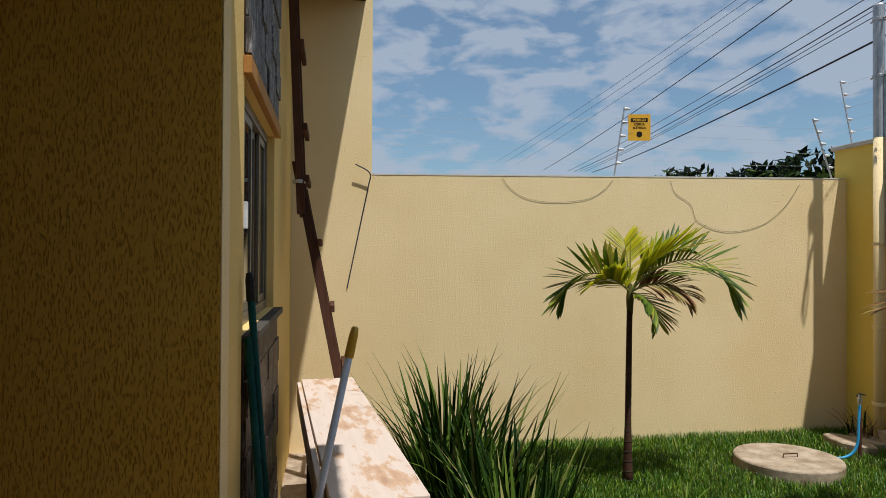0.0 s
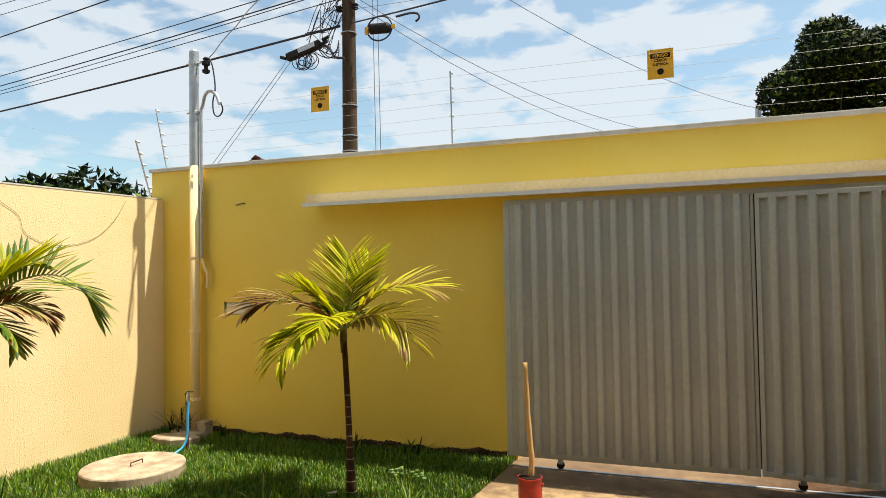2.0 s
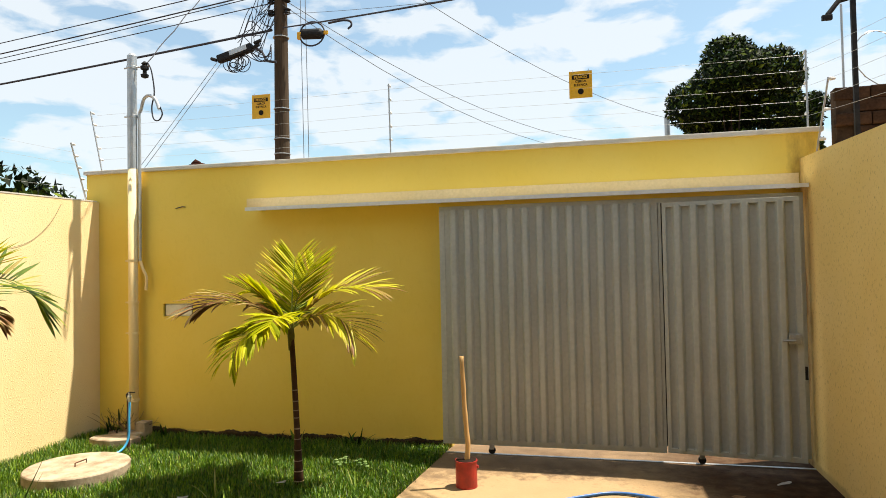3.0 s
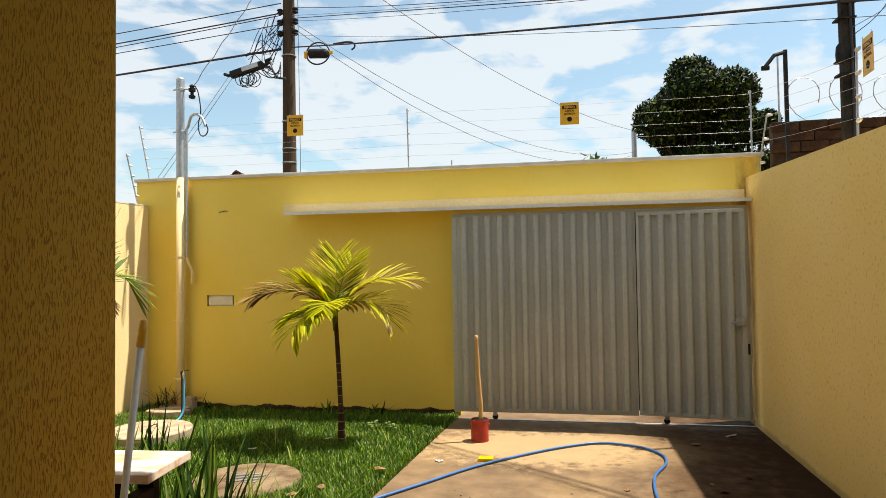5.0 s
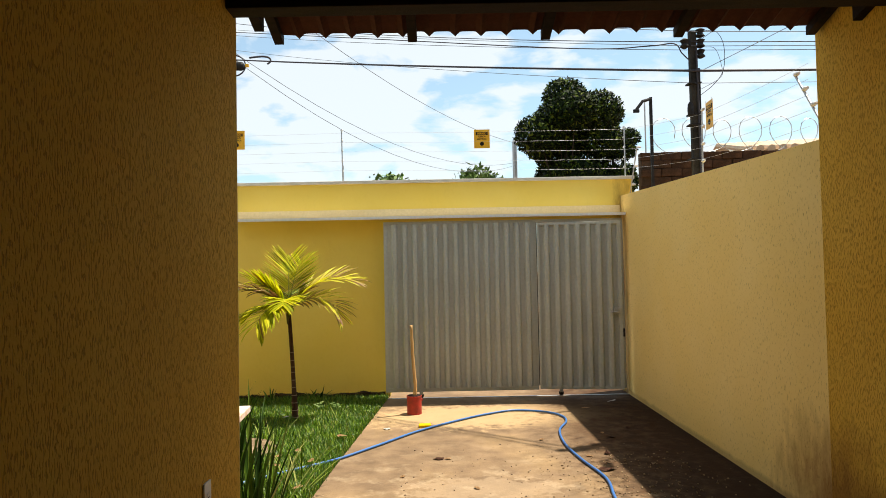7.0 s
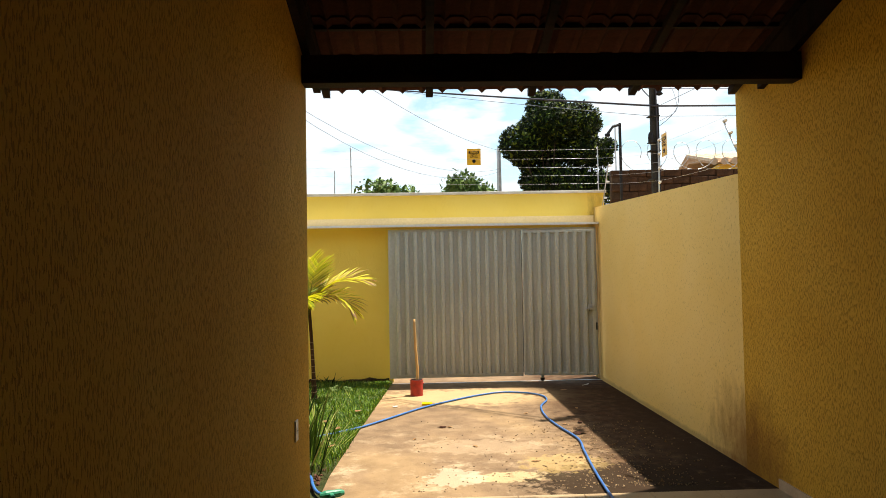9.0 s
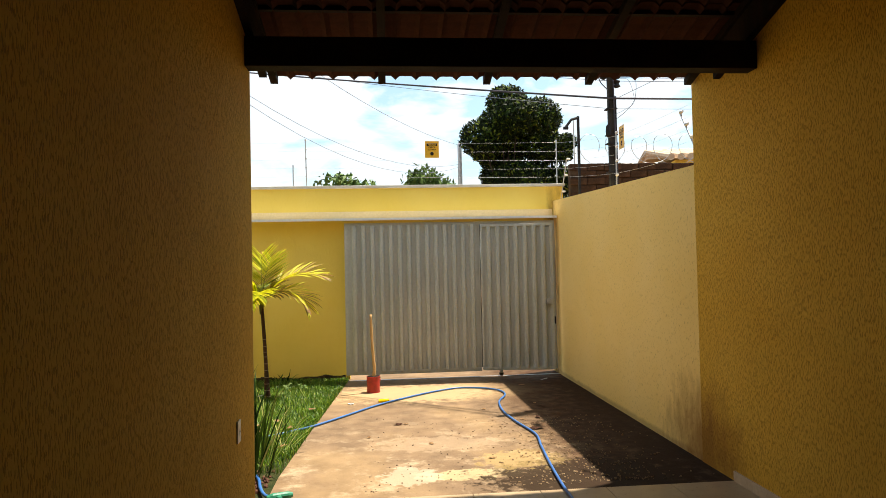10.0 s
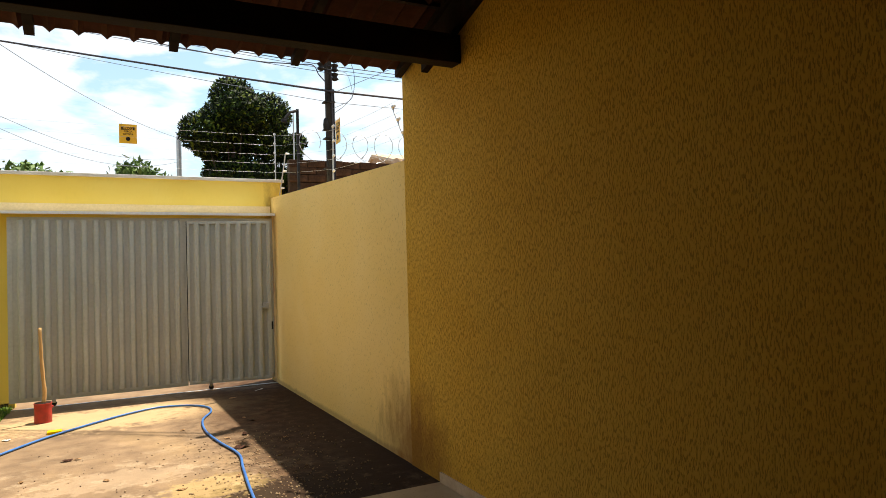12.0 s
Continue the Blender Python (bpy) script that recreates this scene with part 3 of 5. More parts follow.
# ---- window band on the house front ----
def window():
    w = thing("window_1", "brown grey aluminium sliding window in the house front", kind="structure")
    y = FY - 0.10
    bm = B()
    box(bm, -3.42, -2.06, y, y + 0.06, 1.32, 1.37)
    box(bm, -3.42, -2.06, y, y + 0.06, 2.27, 2.32)
    box(bm, -3.42, -3.35, y, y + 0.06, 1.37, 2.27)
    box(bm, -2.11, -2.06, y, y + 0.06, 1.37, 2.27)
    part("window_frame", bm, M_ALU, w)
    for i, x in enumerate((-3.35, -3.04, -2.73, -2.42)):
        o = 0.012 if i % 2 else 0.034
        bm = B()
        box(bm, x, x + 0.31, y + o, y + o + 0.018, 1.372, 1.412, 0.002)
        box(bm, x, x + 0.31, y + o, y + o + 0.018, 2.228, 2.268, 0.002)
        box(bm, x, x + 0.035, y + o, y + o + 0.018, 1.412, 2.228, 0.002)
        box(bm, x + 0.275, x + 0.31, y + o, y + o + 0.018, 1.412, 2.228, 0.002)
        part("sash", bm, M_ALU, w)
        part("pane", box(B(), x + 0.035, x + 0.275, y + o + 0.006, y + o + 0.011, 1.412, 2.228), M_GLASSD, w, "dark reflecting glass")
    part("latch", box(B(), -2.44, -2.41, y + 0.052, y + 0.072, 1.74, 1.86, 0.005), M_WHITE, w, "white plastic latch")
    part("window_sill", box(B(), -3.46, -2.03, FY - 0.02, FY + 0.05, 1.285, 1.318, 0.004), M_GRANITE, w, "dark granite sill")


window()
part("trim_lintel", box(B(), -3.47, -2.02, FY, FY + 0.032, 2.32, 2.39, 0.004), M_LINTEL, kind="structure", label="orange painted lintel ledge over the window")


def cladding(name, z0, z1, label, material):
    c = thing(name, label, kind="structure")
    part("backing", box(B(), -3.48, -2.03, FY, FY + 0.006, z0, z1), M_MORTAR, c)
    rnd = random.Random(7)
    share = {}
    rows = max(1, round((z1 - z0) / 0.15))
    h = (z1 - z0) / rows
    for r in range(rows):
        x = -3.48
        while x < -2.03 - 0.05:
            wd = min(rnd.choice((0.28, 0.36, 0.22)), -2.03 - x)
            d = rnd.choice((0.012, 0.017, 0.022))
            key = (round(wd, 3), d)
            if key not in share:
                share[key] = part("stone", box(B(), 0.002, wd - 0.002, 0, d, 0.002, h - 0.002, 0.003), material, c)
                ob = share[key]
            else:
                ob = new("stone", share[key].data)
                ob.parent = c
            ob.location = (x, FY + 0.006, z0 + r * h)
            x += wd


# ---- sliding gate ----
def corrugated(bm, x0, x1, z0, z1, pitch=0.125, depth=0.048, y=0.0):
    """Folded sheet: flat crests and troughs with sloped sides, 1.5 mm thick."""
    xs = []
    x = x0
    prof = [(0.0, 0.0), (0.34, 0.0), (0.40, 0.12), (0.50, 0.88), (0.56, 1.0), (0.80, 1.0), (0.86, 0.88), (0.96, 0.12)]
    while x < x1 - 1e-6:
        for f, k in prof:
            if x + f * pitch < x1:
                xs.append((x + f * pitch, y - k * depth))
        x += pitch
    xs.append((x1, y))
    rows = [[bm.verts.new((px, py + o, z)) for px, py in xs] for z, o in ((z0, 0), (z1, 0), (z1, 0.002), (z0, 0.002))]
    for a, b in ((0, 1), (1, 2), (2, 3), (3, 0)):
        for i in range(len(xs) - 1):
            bm.faces.new((rows[a][i], rows[a][i + 1], rows[b][i + 1], rows[b][i]))
    bmesh.ops.recalc_face_normals(bm, faces=bm.faces)
    return bm


def gate():
    g = thing("sliding_gate", "grey painted corrugated steel sliding gate with a wicket door standing ajar", "gate", at=(0, LEAF_Y, 0))
    xl, xm, xr = -1.28, 0.59, 1.62
    part("sheet", corrugated(B(), xl + 0.05, xm - 0.02, 0.13, 2.12), M_GATE, g, "corrugated grey steel sheet")
    part("bottom_rail", box(B(), xl, xm, -0.005, 0.045, 0.08, 0.13, 0.003), M_GATE, g)
    part("top_rail", box(B(), xl, xr, 0.004, 0.045, 2.12, 2.16, 0.003), M_GATE, g)
    part("left_stile", box(B(), xl, xl + 0.05, -0.005, 0.045, 0.13, 2.12, 0.003), M_GATE, g)
    part("middle_stile", box(B(), xm - 0.028, xm + 0.003, 0.0, 0.045, 0.13, 2.12, 0.003), M_GATE, g)
    # Black strip added to draw the dark of the hinge gap.
    part("gap_shade", box(B(), xm + 0.004, xm + 0.014, 0.022, 0.040, 0.13, 2.12), M_BLACK, g, "black strip painted as the shade of the door gap")
    part("right_stile", box(B(), xr, xr + 0.04, 0.005, 0.045, 0.08, 2.16, 0.003), M_GATE, g)
    for x in (-0.85, 0.86):
        wheel = part("wheel", tube(B(), [(x, 0.005, 0.034), (x, 0.03, 0.034)], 0.03, 18), M_BLACK, g, "small black wheel")
        part("wheel_bracket", box(B(), x - 0.02, x + 0.02, -0.008, 0.04, 0.045, 0.09, 0.002), M_STEEL, wheel)
    hinge = new("wicket_door")
    hinge.parent = g
    hinge.location = (xm + 0.012, 0.0, 0)
    hinge.rotation_euler = (0, 0, radians(-WICKET))
    tagged(hinge, "grey corrugated wicket door, ajar")
    w = xr - xm - 0.03
    part("door_sheet", corrugated(B(), 0.03, w - 0.045, 0.12, 2.09), M_GATE, hinge)
    bm = B()
    box(bm, 0.0, w, -0.03, 0.008, 0.092, 0.13, 0.003)
    box(bm, 0.0, w, -0.03, 0.008, 2.08, 2.115, 0.003)
    box(bm, 0.0, 0.03, -0.03, 0.008, 0.13, 2.08, 0.003)
    box(bm, w - 0.045, w, -0.03, 0.008, 0.13, 2.08, 0.003)
    part("door_frame", bm, M_GATE, hinge)
    part("lock_case", box(B(), w - 0.105, w - 0.02, -0.060, -0.03, 0.99, 1.07, 0.006), M_STEEL, hinge, "bare steel lock case")
    part("lever", tube(B(), [(w - 0.06, -0.075, 1.02), (w - 0.15, -0.075, 1.02)], 0.008, 8), M_STEEL, hinge)
    part("lock_knob", tube(B(), [(w - 0.05, -0.065, 1.05), (w - 0.05, -0.085, 1.05)], 0.016, 14), M_STEEL, hinge)
    part("bolt", box(B(), w - 0.002, w + 0.02, -0.03, -0.01, 0.72, 0.82, 0.003), M_BLACK, hinge, "rusty dark bolt")
    part("pull_bar", tube(B(), smooth_path([(w - 0.01, -0.03, 1.55), (w - 0.01, -0.06, 1.52), (w - 0.01, -0.06, 1.25), (w - 0.01, -0.03, 1.22)], 4), 0.006, 8), M_GATE, hinge)


WICKET = 8.0
gate()


# Beige plate added in place of light bounced off the rail onto the wall.
M_RAILGLOW = mottled("beige rail glow", (0.85, 0.65, 0.32), (0.88, 0.69, 0.37), 3, 0.8, 0, 40, 0.0003)


def guide_rail():
    y0 = LEAF_Y - 0.075
    bm = box(B(), -3.14, RX - 0.01, y0 - 0.004, GY - 0.001, 2.214, 2.222, 0.001)
    box(bm, -3.14, RX - 0.01, y0 - 0.010, y0 - 0.004, 2.190, 2.222)
    for k in range(9):
        box(bm, -3.10 + k * 0.585, -3.06 + k * 0.585, y0 + 0.02, GY - 0.006, 2.209, 2.214)
    rail = tagged(part("gate_guide_rail", bm, M_RAIL), "long pale grey guide rail over gate and wall", "gate rail")
    part("glow_plate", box(B(), -3.27, RX - 0.01, GY - 0.005, GY - 0.0005, 2.225, 2.335, 0.001), M_RAILGLOW, rail, "beige plate painted as the glow above the rail")
    return rail


guide_rail()
tagged(part("floor_track", box(B(), -1.26, RX, LEAF_Y, LEAF_Y + 0.03, 0.0, 0.006, 0.002), M_STEEL), "steel floor track under the sliding gate", "gate track")


def letter_box():
    lb = thing("letter_box", "grey metal letter box set in the yellow street wall", "letter box")
    bm = box(B(), -4.218, -3.882, GY + 0.03, GY + 0.14, 1.182, 1.308)
    part("body", bm, M_STEEL, lb)
    part("flap", box(B(), -4.20, -3.90, GY + 0.012, GY + 0.028, 1.195, 1.295, 0.003), M_STEEL, lb, "brushed grey flap")


letter_box()


# ---- service mast ----
def mast():
    x, y = -4.50, GY - 0.09
    m = thing("service_mast", "galvanised electricity mast, painted yellow below, strapped to the street wall", "electric mast")
    part("lower_pole", tube(B(), [(x, y, -0.1), (x, y, 2.68)], 0.047, 20), M_LEFT, m, "yellow painted steel pole", smooth=True)
    part("upper_pole", tube(B(), [(x, y, 2.68), (x, y, 3.84), (x, y, 3.86)], [0.047, 0.047, 0.03], 20), M_STEEL, m, "bare galvanised pole")
    part("conduit", tube(B(), [(x + 0.068, y + 0.02, 1.75), (x + 0.068, y + 0.02, 3.25)] + smooth_path([(x + 0.09, y + 0.02, 3.29), (x + 0.13, y + 0.01, 3.39), (x + 0.2, y, 3.42), (x + 0.28, y - 0.01, 3.37), (x + 0.33, y - 0.02, 3.27)], 4), 0.016, 10), M_STEEL, m, "hooked grey conduit")
    part("lower_conduit", tube(B(), smooth_path([(x + 0.068, y + 0.02, 1.75), (x + 0.10, y + 0.02, 1.66), (x + 0.13, y + 0.03, 1.58), (x + 0.12, y + 0.035, 1.45)], 4), 0.015, 10), M_LEFT, m)
    for z in (3.72, 3.22, 1.75, 1.33, 1.02, 0.35):
        part("strap", lathe(B(), [(0.049, -0.015), (0.053, -0.012), (0.053, 0.012), (0.049, 0.015)], 20, (x, y, z)), M_STEEL if z > 2.6 else M_LEFT, m)
        part("clamp_bolt", tube(B(), [(x - 0.05, y, z), (x - 0.09, y, z)], 0.008, 6), M_STEEL if z > 2.6 else M_LEFT, m)
    ins = part("insulator", lathe(B(), [(0.012, -0.09), (0.035, -0.08), (0.04, -0.055), (0.02, -0.045), (0.02, -0.01), (0.04, 0.0), (0.04, 0.03), (0.02, 0.04), (0.034, 0.06), (0.012, 0.08)], 16, (x + 0.15, y, 3.69)), M_BLACK, m, "black porcelain insulator")
    part("insulator_arm", tube(B(), [(x + 0.04, y, 3.72), (x + 0.20, y, 3.72)], 0.008, 6), M_STEEL, ins)
    part("drip_loop", tube(B(), smooth_path([(x + 0.19, y, 3.75), (x + 0.23, y, 3.66), (x + 0.26, y, 3.45), (x + 0.23, y, 3.30), (x + 0.25, y, 3.18), (x + 0.31, y, 3.16), (x + 0.35, y, 3.22), (x + 0.34, y - 0.02, 3.29)], 6), 0.007, 8), M_CABLE, m, "black cable loop")


mast()


# ---- electric fence on the walls ----
def fence_rod(base, top, n=5, side=(0, 1, 0)):
    f = thing("fence_rod", "thin grey electric fence rod with insulators on the wall top", "electric fence", "electric fence rods", at=base)
    b, t = Vector((0, 0, 0)), Vector(top) - Vector(base)
    part("rod", tube(B(), [b - t.normalized() * 0.15, t], 0.008, 8), M_STEEL, f)
    d = t.normalized()
    s = Vector(side)
    for i in range(n):
        p = b + t * (0.22 + 0.76 * i / (n - 1))
        part("insulator", tube(B(), [p, p + s * 0.015, p + s * 0.05], [0.012, 0.016, 0.010], 8), M_WHITE, f)
    return f


fence_rod((-1.81, 5.25, 2.70), (-1.82, 5.25, 3.38))
fence_rod((-5.05, 5.28, 2.70), (-5.16, 5.24, 3.36))
fence_rod((-5.05, 5.06, 2.36), (-5.05, 4.85, 2.95))
fence_rod((-5.05, 2.84, 2.33), (-5.05, 2.94, 2.98))
fence_rod((1.77, 5.18, 2.68), (1.77, 5.18, 3.34))
fence_rod((1.77, 5.00, 2.44), (1.83, 4.85, 3.02), 3, (1, 0, 0))
fence_rod((1.77, 2.72, 2.35), (1.77, 2.70, 2.95), 4, (0, -1, 0))
fence_rod((1.77, 0.80, 2.32), (1.77, 1.16, 2.80), 4, (0, -1, 0))


def strand(name, pts, r, material, label, category, group=""):
    return tagged(part(name, tube(B(), pts, r, 6), material), label, category, group)


for z0, z1, z2 in ((2.84, 2.80, 2.50), (2.96, 2.92, 2.60), (3.08, 3.04, 2.70), (3.20, 3.17, 2.80), (3.32, 3.30, 2.90)):
    strand("fence_wire", sag((-5.1, 5.27, z0), (-1.82, 5.25, z0 + 0.01), 0.01) + sag((-1.82, 5.25, z0 + 0.01), (1.77, 5.18, z1), 0.01)[1:], 0.001, M_WIRE, "bright electric fence wire above the street wall", "fence wire", "fence wires")
    strand("fence_wire", sag((1.77, 5.18, z1), (1.77, 2.70, z2), 0.01, 6) + sag((1.77, 2.7, z2), (1.77, 1.0, z2 - 0.08), 0.01, 6)[1:], 0.0011, M_WIRE, "bright electric fence wire above the drive side wall", "fence wire", "fence wires")
for z0 in (2.48, 2.60, 2.72, 2.84):
    strand("fence_wire", sag((-5.05, 4.92, z0 + 0.02), (-5.05, 2.92, z0 + 0.04), 0.02, 8) + sag((-5.05, 2.92, z0 + 0.04), (-5.05, 0.66, z0 - 0.02), 0.03, 8)[1:], 0.001, M_WIRE, "thin fence wire above the side wall", "fence wire", "fence wires")


WORDS = {}


def warning_sign(at, rz, w=0.20, h=0.24):
    s = thing("warning_sign", "small yellow electric fence warning plate hanging on the fence wire", "warning sign", "warning signs", at=at, rz=rz)
    part("plate", box(B(), -w / 2, w / 2, -0.0015, 0.0015, -h / 2, h / 2, 0.0006), M_SIGN, s)
    band = part("title_band", box(B(), -0.075, 0.075, -0.0026, -0.0016, 0.048, 0.086, 0.0004), M_INK, s, "black title band")
    for word, z, size, mtl in (("PERIGO", 0.056, 0.034, M_SIGN), ("CERCA", 0.020, 0.030, M_INK), ("EL\u00c9TRICA", -0.012, 0.027, M_INK)):
        key = (word, size)
        if key not in WORDS:
            cu = bpy.data.curves.new("lettering", "FONT")
            cu.body = word
            cu.size = size
            cu.align_x = "CENTER"
            cu.extrude = 0.0004
            cu.offset = 0.0008
            tmp = bpy.data.objects.new("lettering", cu)
            scene.collection.objects.link(tmp)
            me = bpy.data.meshes.new_from_object(tmp.evaluated_get(bpy.context.evaluated_depsgraph_get()))
            bpy.data.objects.remove(tmp)
            me.materials.clear()
            me.materials.append(mtl)
            WORDS[key] = me
        ob = new("lettering", WORDS[key])
        ob.parent = s
        ob.matrix_local = pose(0, -0.0034 if mtl is M_SIGN else -0.0022, z, 90)
    symbol = part("symbol", lathe(B(), [(0.026, -0.001), (0.026, 0.001)], 16), M_INK, s)
    symbol.matrix_local = pose(0, -0.0027, -0.062, 90)
    for x in (-0.07, 0.07):
        part("hook", tube(B(), [(x, 0, h / 2 - 0.01), (x, -0.004, h / 2 + 0.015)], 0.002, 6), M_WIRE, s)


warning_sign((-0.03, 5.235, 3.22), 0)
warning_sign((-3.15, 5.235, 3.26), 0)
warning_sign((-5.04, 3.08, 2.80), 78)
warning_sign((1.775, 2.55, 2.86), -93, 0.17, 0.24)


# ---- poles, cables, street ----
def utility_pole():
    x, y = -5.0, 9.3
    p = thing("utility_pole", "dark weathered street pole with cable closures, insulators and straps", "utility pole", at=(x, y, -0.05))
    part("pole", tube(B(), [(0, 0, 0), (0, 0, 8.0)], [0.145, 0.095], 18), M_POLE, p)
    for z in (3.6, 3.85, 4.35, 5.55):
        part("strap", lathe(B(), [(0.131 - 0.0 * z, -0.008), (0.135, -0.006), (0.135, 0.006), (0.131, 0.008)], 18, (0, 0, z)), M_STEEL, p)
    for z in (5.95, 6.15, 6.35, 6.7):
        part("insulator", lathe(B(), [(0.03, -0.05), (0.06, -0.03), (0.04, 0.0), (0.06, 0.03), (0.03, 0.05)], 12, (-0.13, -0.08, z)), M_BLACK, p)
        part("insulator", lathe(B(), [(0.03, -0.05), (0.06, -0.03), (0.04, 0.0), (0.06, 0.03), (0.03, 0.05)], 12, (0.16, -0.08, z)), M_BLACK, p)
    rnd = random.Random(5)
    for i in range(12):
        a = Vector((rnd.uniform(-0.2, 0.0), -0.14, rnd.uniform(5.7, 6.3)))
        pts = [a] + [a + Vector((rnd.uniform(-0.45, -0.02), rnd.uniform(-0.1, 0.1), rnd.uniform(-0.7, 0.1))) for _ in range(2)] + [Vector((rnd.uniform(-0.8, -0.3), -0.1, rnd.uniform(5.4, 5.65)))]
        part("loose_cable", tube(B(), smooth_path(pts, 5), 0.006, 5), M_CABLE, p)


utility_pole()


def cable_closure():
    c = thing("cable_closure", "black cable splice closure with yellow bracket and coiled cable", "cable closure", at=(-4.45, 9.3, 5.50))
    part("body", tube(B(), [(-0.17, 0, 0.02), (-0.15, 0, 0.02), (0.16, 0, 0.0), (0.20, 0, 0.0)], [0.05, 0.085, 0.085, 0.05], 16), M_BLACK, c)
    part("bracket", box(B(), -0.25, -0.19, -0.03, 0.03, -0.06, 0.06, 0.01), M_SIGN, c, "yellow plastic bracket")
    part("bracket", box(B(), 0.22, 0.29, -0.02, 0.02, -0.02, 0.04, 0.01), M_SIGN, c, "yellow plastic bracket")
    part("coil", tube(B(), [(0.22 * math.cos(a * math.pi / 12), 0.02, 0.02 + 0.2 * math.sin(a * math.pi / 12)) for a in range(25)], 0.014, 6), M_CABLE, c, "dark cable coil")
    part("hook_tail", tube(B(), smooth_path([(0.30, 0, 0.16), (0.55, 0, 0.18), (0.68, 0, 0.15), (0.70, 0, 0.08), (0.64, 0, 0.03)], 5), 0.018, 6), M_CABLE, c)
    d = thing("splice_box", "long dark splice box with tangled loops of cable hanging below", "cable closure", at=(-5.65, 9.0, 5.22))
    part("box", box(B(), -0.35, 0.30, -0.06, 0.06, -0.07, 0.06, 0.03, pose(0, 0, 0, 0, -14, 0)), M_BLACK, d)
    part("cover_strip", box(B(), -0.10, 0.22, -0.066, -0.058, -0.035, 0.045, 0.003, pose(0, 0, 0, 0, -14, 0)), M_STEEL, d, "dusty grey cover strip")
    for x, z in ((-0.36, -0.10), (0.30, 0.05), (0.33, 0.12)):
        part("cable_gland", tube(B(), [(x, -0.01, z), (x + (0.12 if x > 0 else -0.10), -0.01, z + 0.04)], 0.028, 8), M_BLACK, d)
    rnd = random.Random(8)
    for i in range(5):
        a0 = Vector((rnd.uniform(0.15, 0.3), -0.02, rnd.uniform(-0.06, 0.06)))
        part("loose_cable", tube(B(), smooth_path([a0, a0 + Vector((0.15, 0, -0.05 - 0.03 * i)), a0 + Vector((0.32, 0, -0.16)), (0.60, 0.05, -0.10 + 0.05 * i)], 5), 0.008, 5), M_CABLE, d)
    for i in range(9):
        r = rnd.uniform(0.07, 0.16)
        cx, cz = rnd.uniform(-0.12, 0.12), -0.14 - rnd.uniform(0, 0.08)
        part("cable_loop", tube(B(), [(cx + r * math.cos(a * math.pi / 8), -0.02 + 0.01 * i, cz + r * math.sin(a * math.pi / 8)) for a in range(17)], 0.007, 5), M_CABLE, d)
    part("tail", tube(B(), smooth_path([(0.3, 0, 0.05), (0.45, 0, -0.02), (0.55, 0, -0.18), (0.72, 0, -0.22)], 5), 0.02, 6), M_CABLE, d)


cable_closure()


def yard_pole():
    p = thing("yard_pole", "slim grey concrete service pole with straps behind the side wall", "utility pole", at=(1.89, 3.18, -0.05))
    part("pole", box(B(), -0.032, 0.032, -0.032, 0.032, 0, 3.87, 0.006), M_CPOLE, p)
    part("cable_run", tube(B(), [(0.03, -0.042, 1.5), (0.028, -0.042, 3.1), (0.02, -0.045, 3.7)], 0.009, 6), M_CABLE, p)
    part("bracket", box(B(), -0.09, -0.030, -0.045, -0.015, 3.72, 3.77, 0.004), M_BLACK, p)
    part("conduit", tube(B(), [(0.047, -0.02, 1.4), (0.047, -0.02, 3.50)], 0.015, 8), M_BLACK, p, "black plastic conduit")
    for z in (3.84, 3.74, 3.64):
        part("insulator", lathe(B(), [(0.015, -0.045), (0.045, -0.03), (0.025, 0.0), (0.045, 0.03), (0.015, 0.045)], 12, (0.066, -0.03, z)), M_BLACK, p)
    part("insulator", lathe(B(), [(0.015, -0.05), (0.045, -0.03), (0.025, 0.0), (0.045, 0.03), (0.015, 0.05)], 12, (-0.085, -0.03, 3.74)), M_BLACK, p)
    part("jumper_cable", tube(B(), smooth_path([(-6.85, 6.0, 6.20), (-3.4, 3.0, 4.92), (-1.0, 0.88, 4.02), (-0.36, 0.26, 3.82), (-0.17, 0.02, 3.76), (-0.12, -0.04, 3.65), (-0.05, -0.05, 3.57)], 5), 0.006, 6), M_CABLE, p)
    part("jumper_cable", tube(B(), smooth_path([(0.10, -0.05, 3.86), (0.22, -0.05, 3.84), (0.28, -0.06, 3.70), (0.27, -0.06, 3.48), (0.18, -0.06, 3.34), (0.03, -0.035, 3.22)], 5), 0.0028, 6), M_CABLE, p)
    part("jumper_cable", tube(B(), smooth_path([(0.10, -0.05, 3.70), (0.20, -0.05, 3.68), (0.25, -0.06, 3.52), (0.24, -0.06, 3.40), (0.03, -0.035, 3.28)], 5), 0.0022, 6), M_THIN, p)
    part("tape_wrap", lathe(B(), [(0.015, -0.07), (0.028, -0.05), (0.03, 0.0), (0.025, 0.05), (0.012, 0.07)], 12, (-0.05, -0.04, 3.10)), M_BLACK, p)
    for z in (3.35, 3.05, 2.95, 2.62):
        part("strap", box(B(), -0.06, 0.06, -0.055, 0.055, z, z + 0.012), M_BLACK, p)


yard_pole()
P1, P2 = Vector((-5.0, 9.18, 0)), Vector((1.89, 3.13, 0))


def at(p, z, dx=0.0):
    return (p.x + dx, p.y, z)


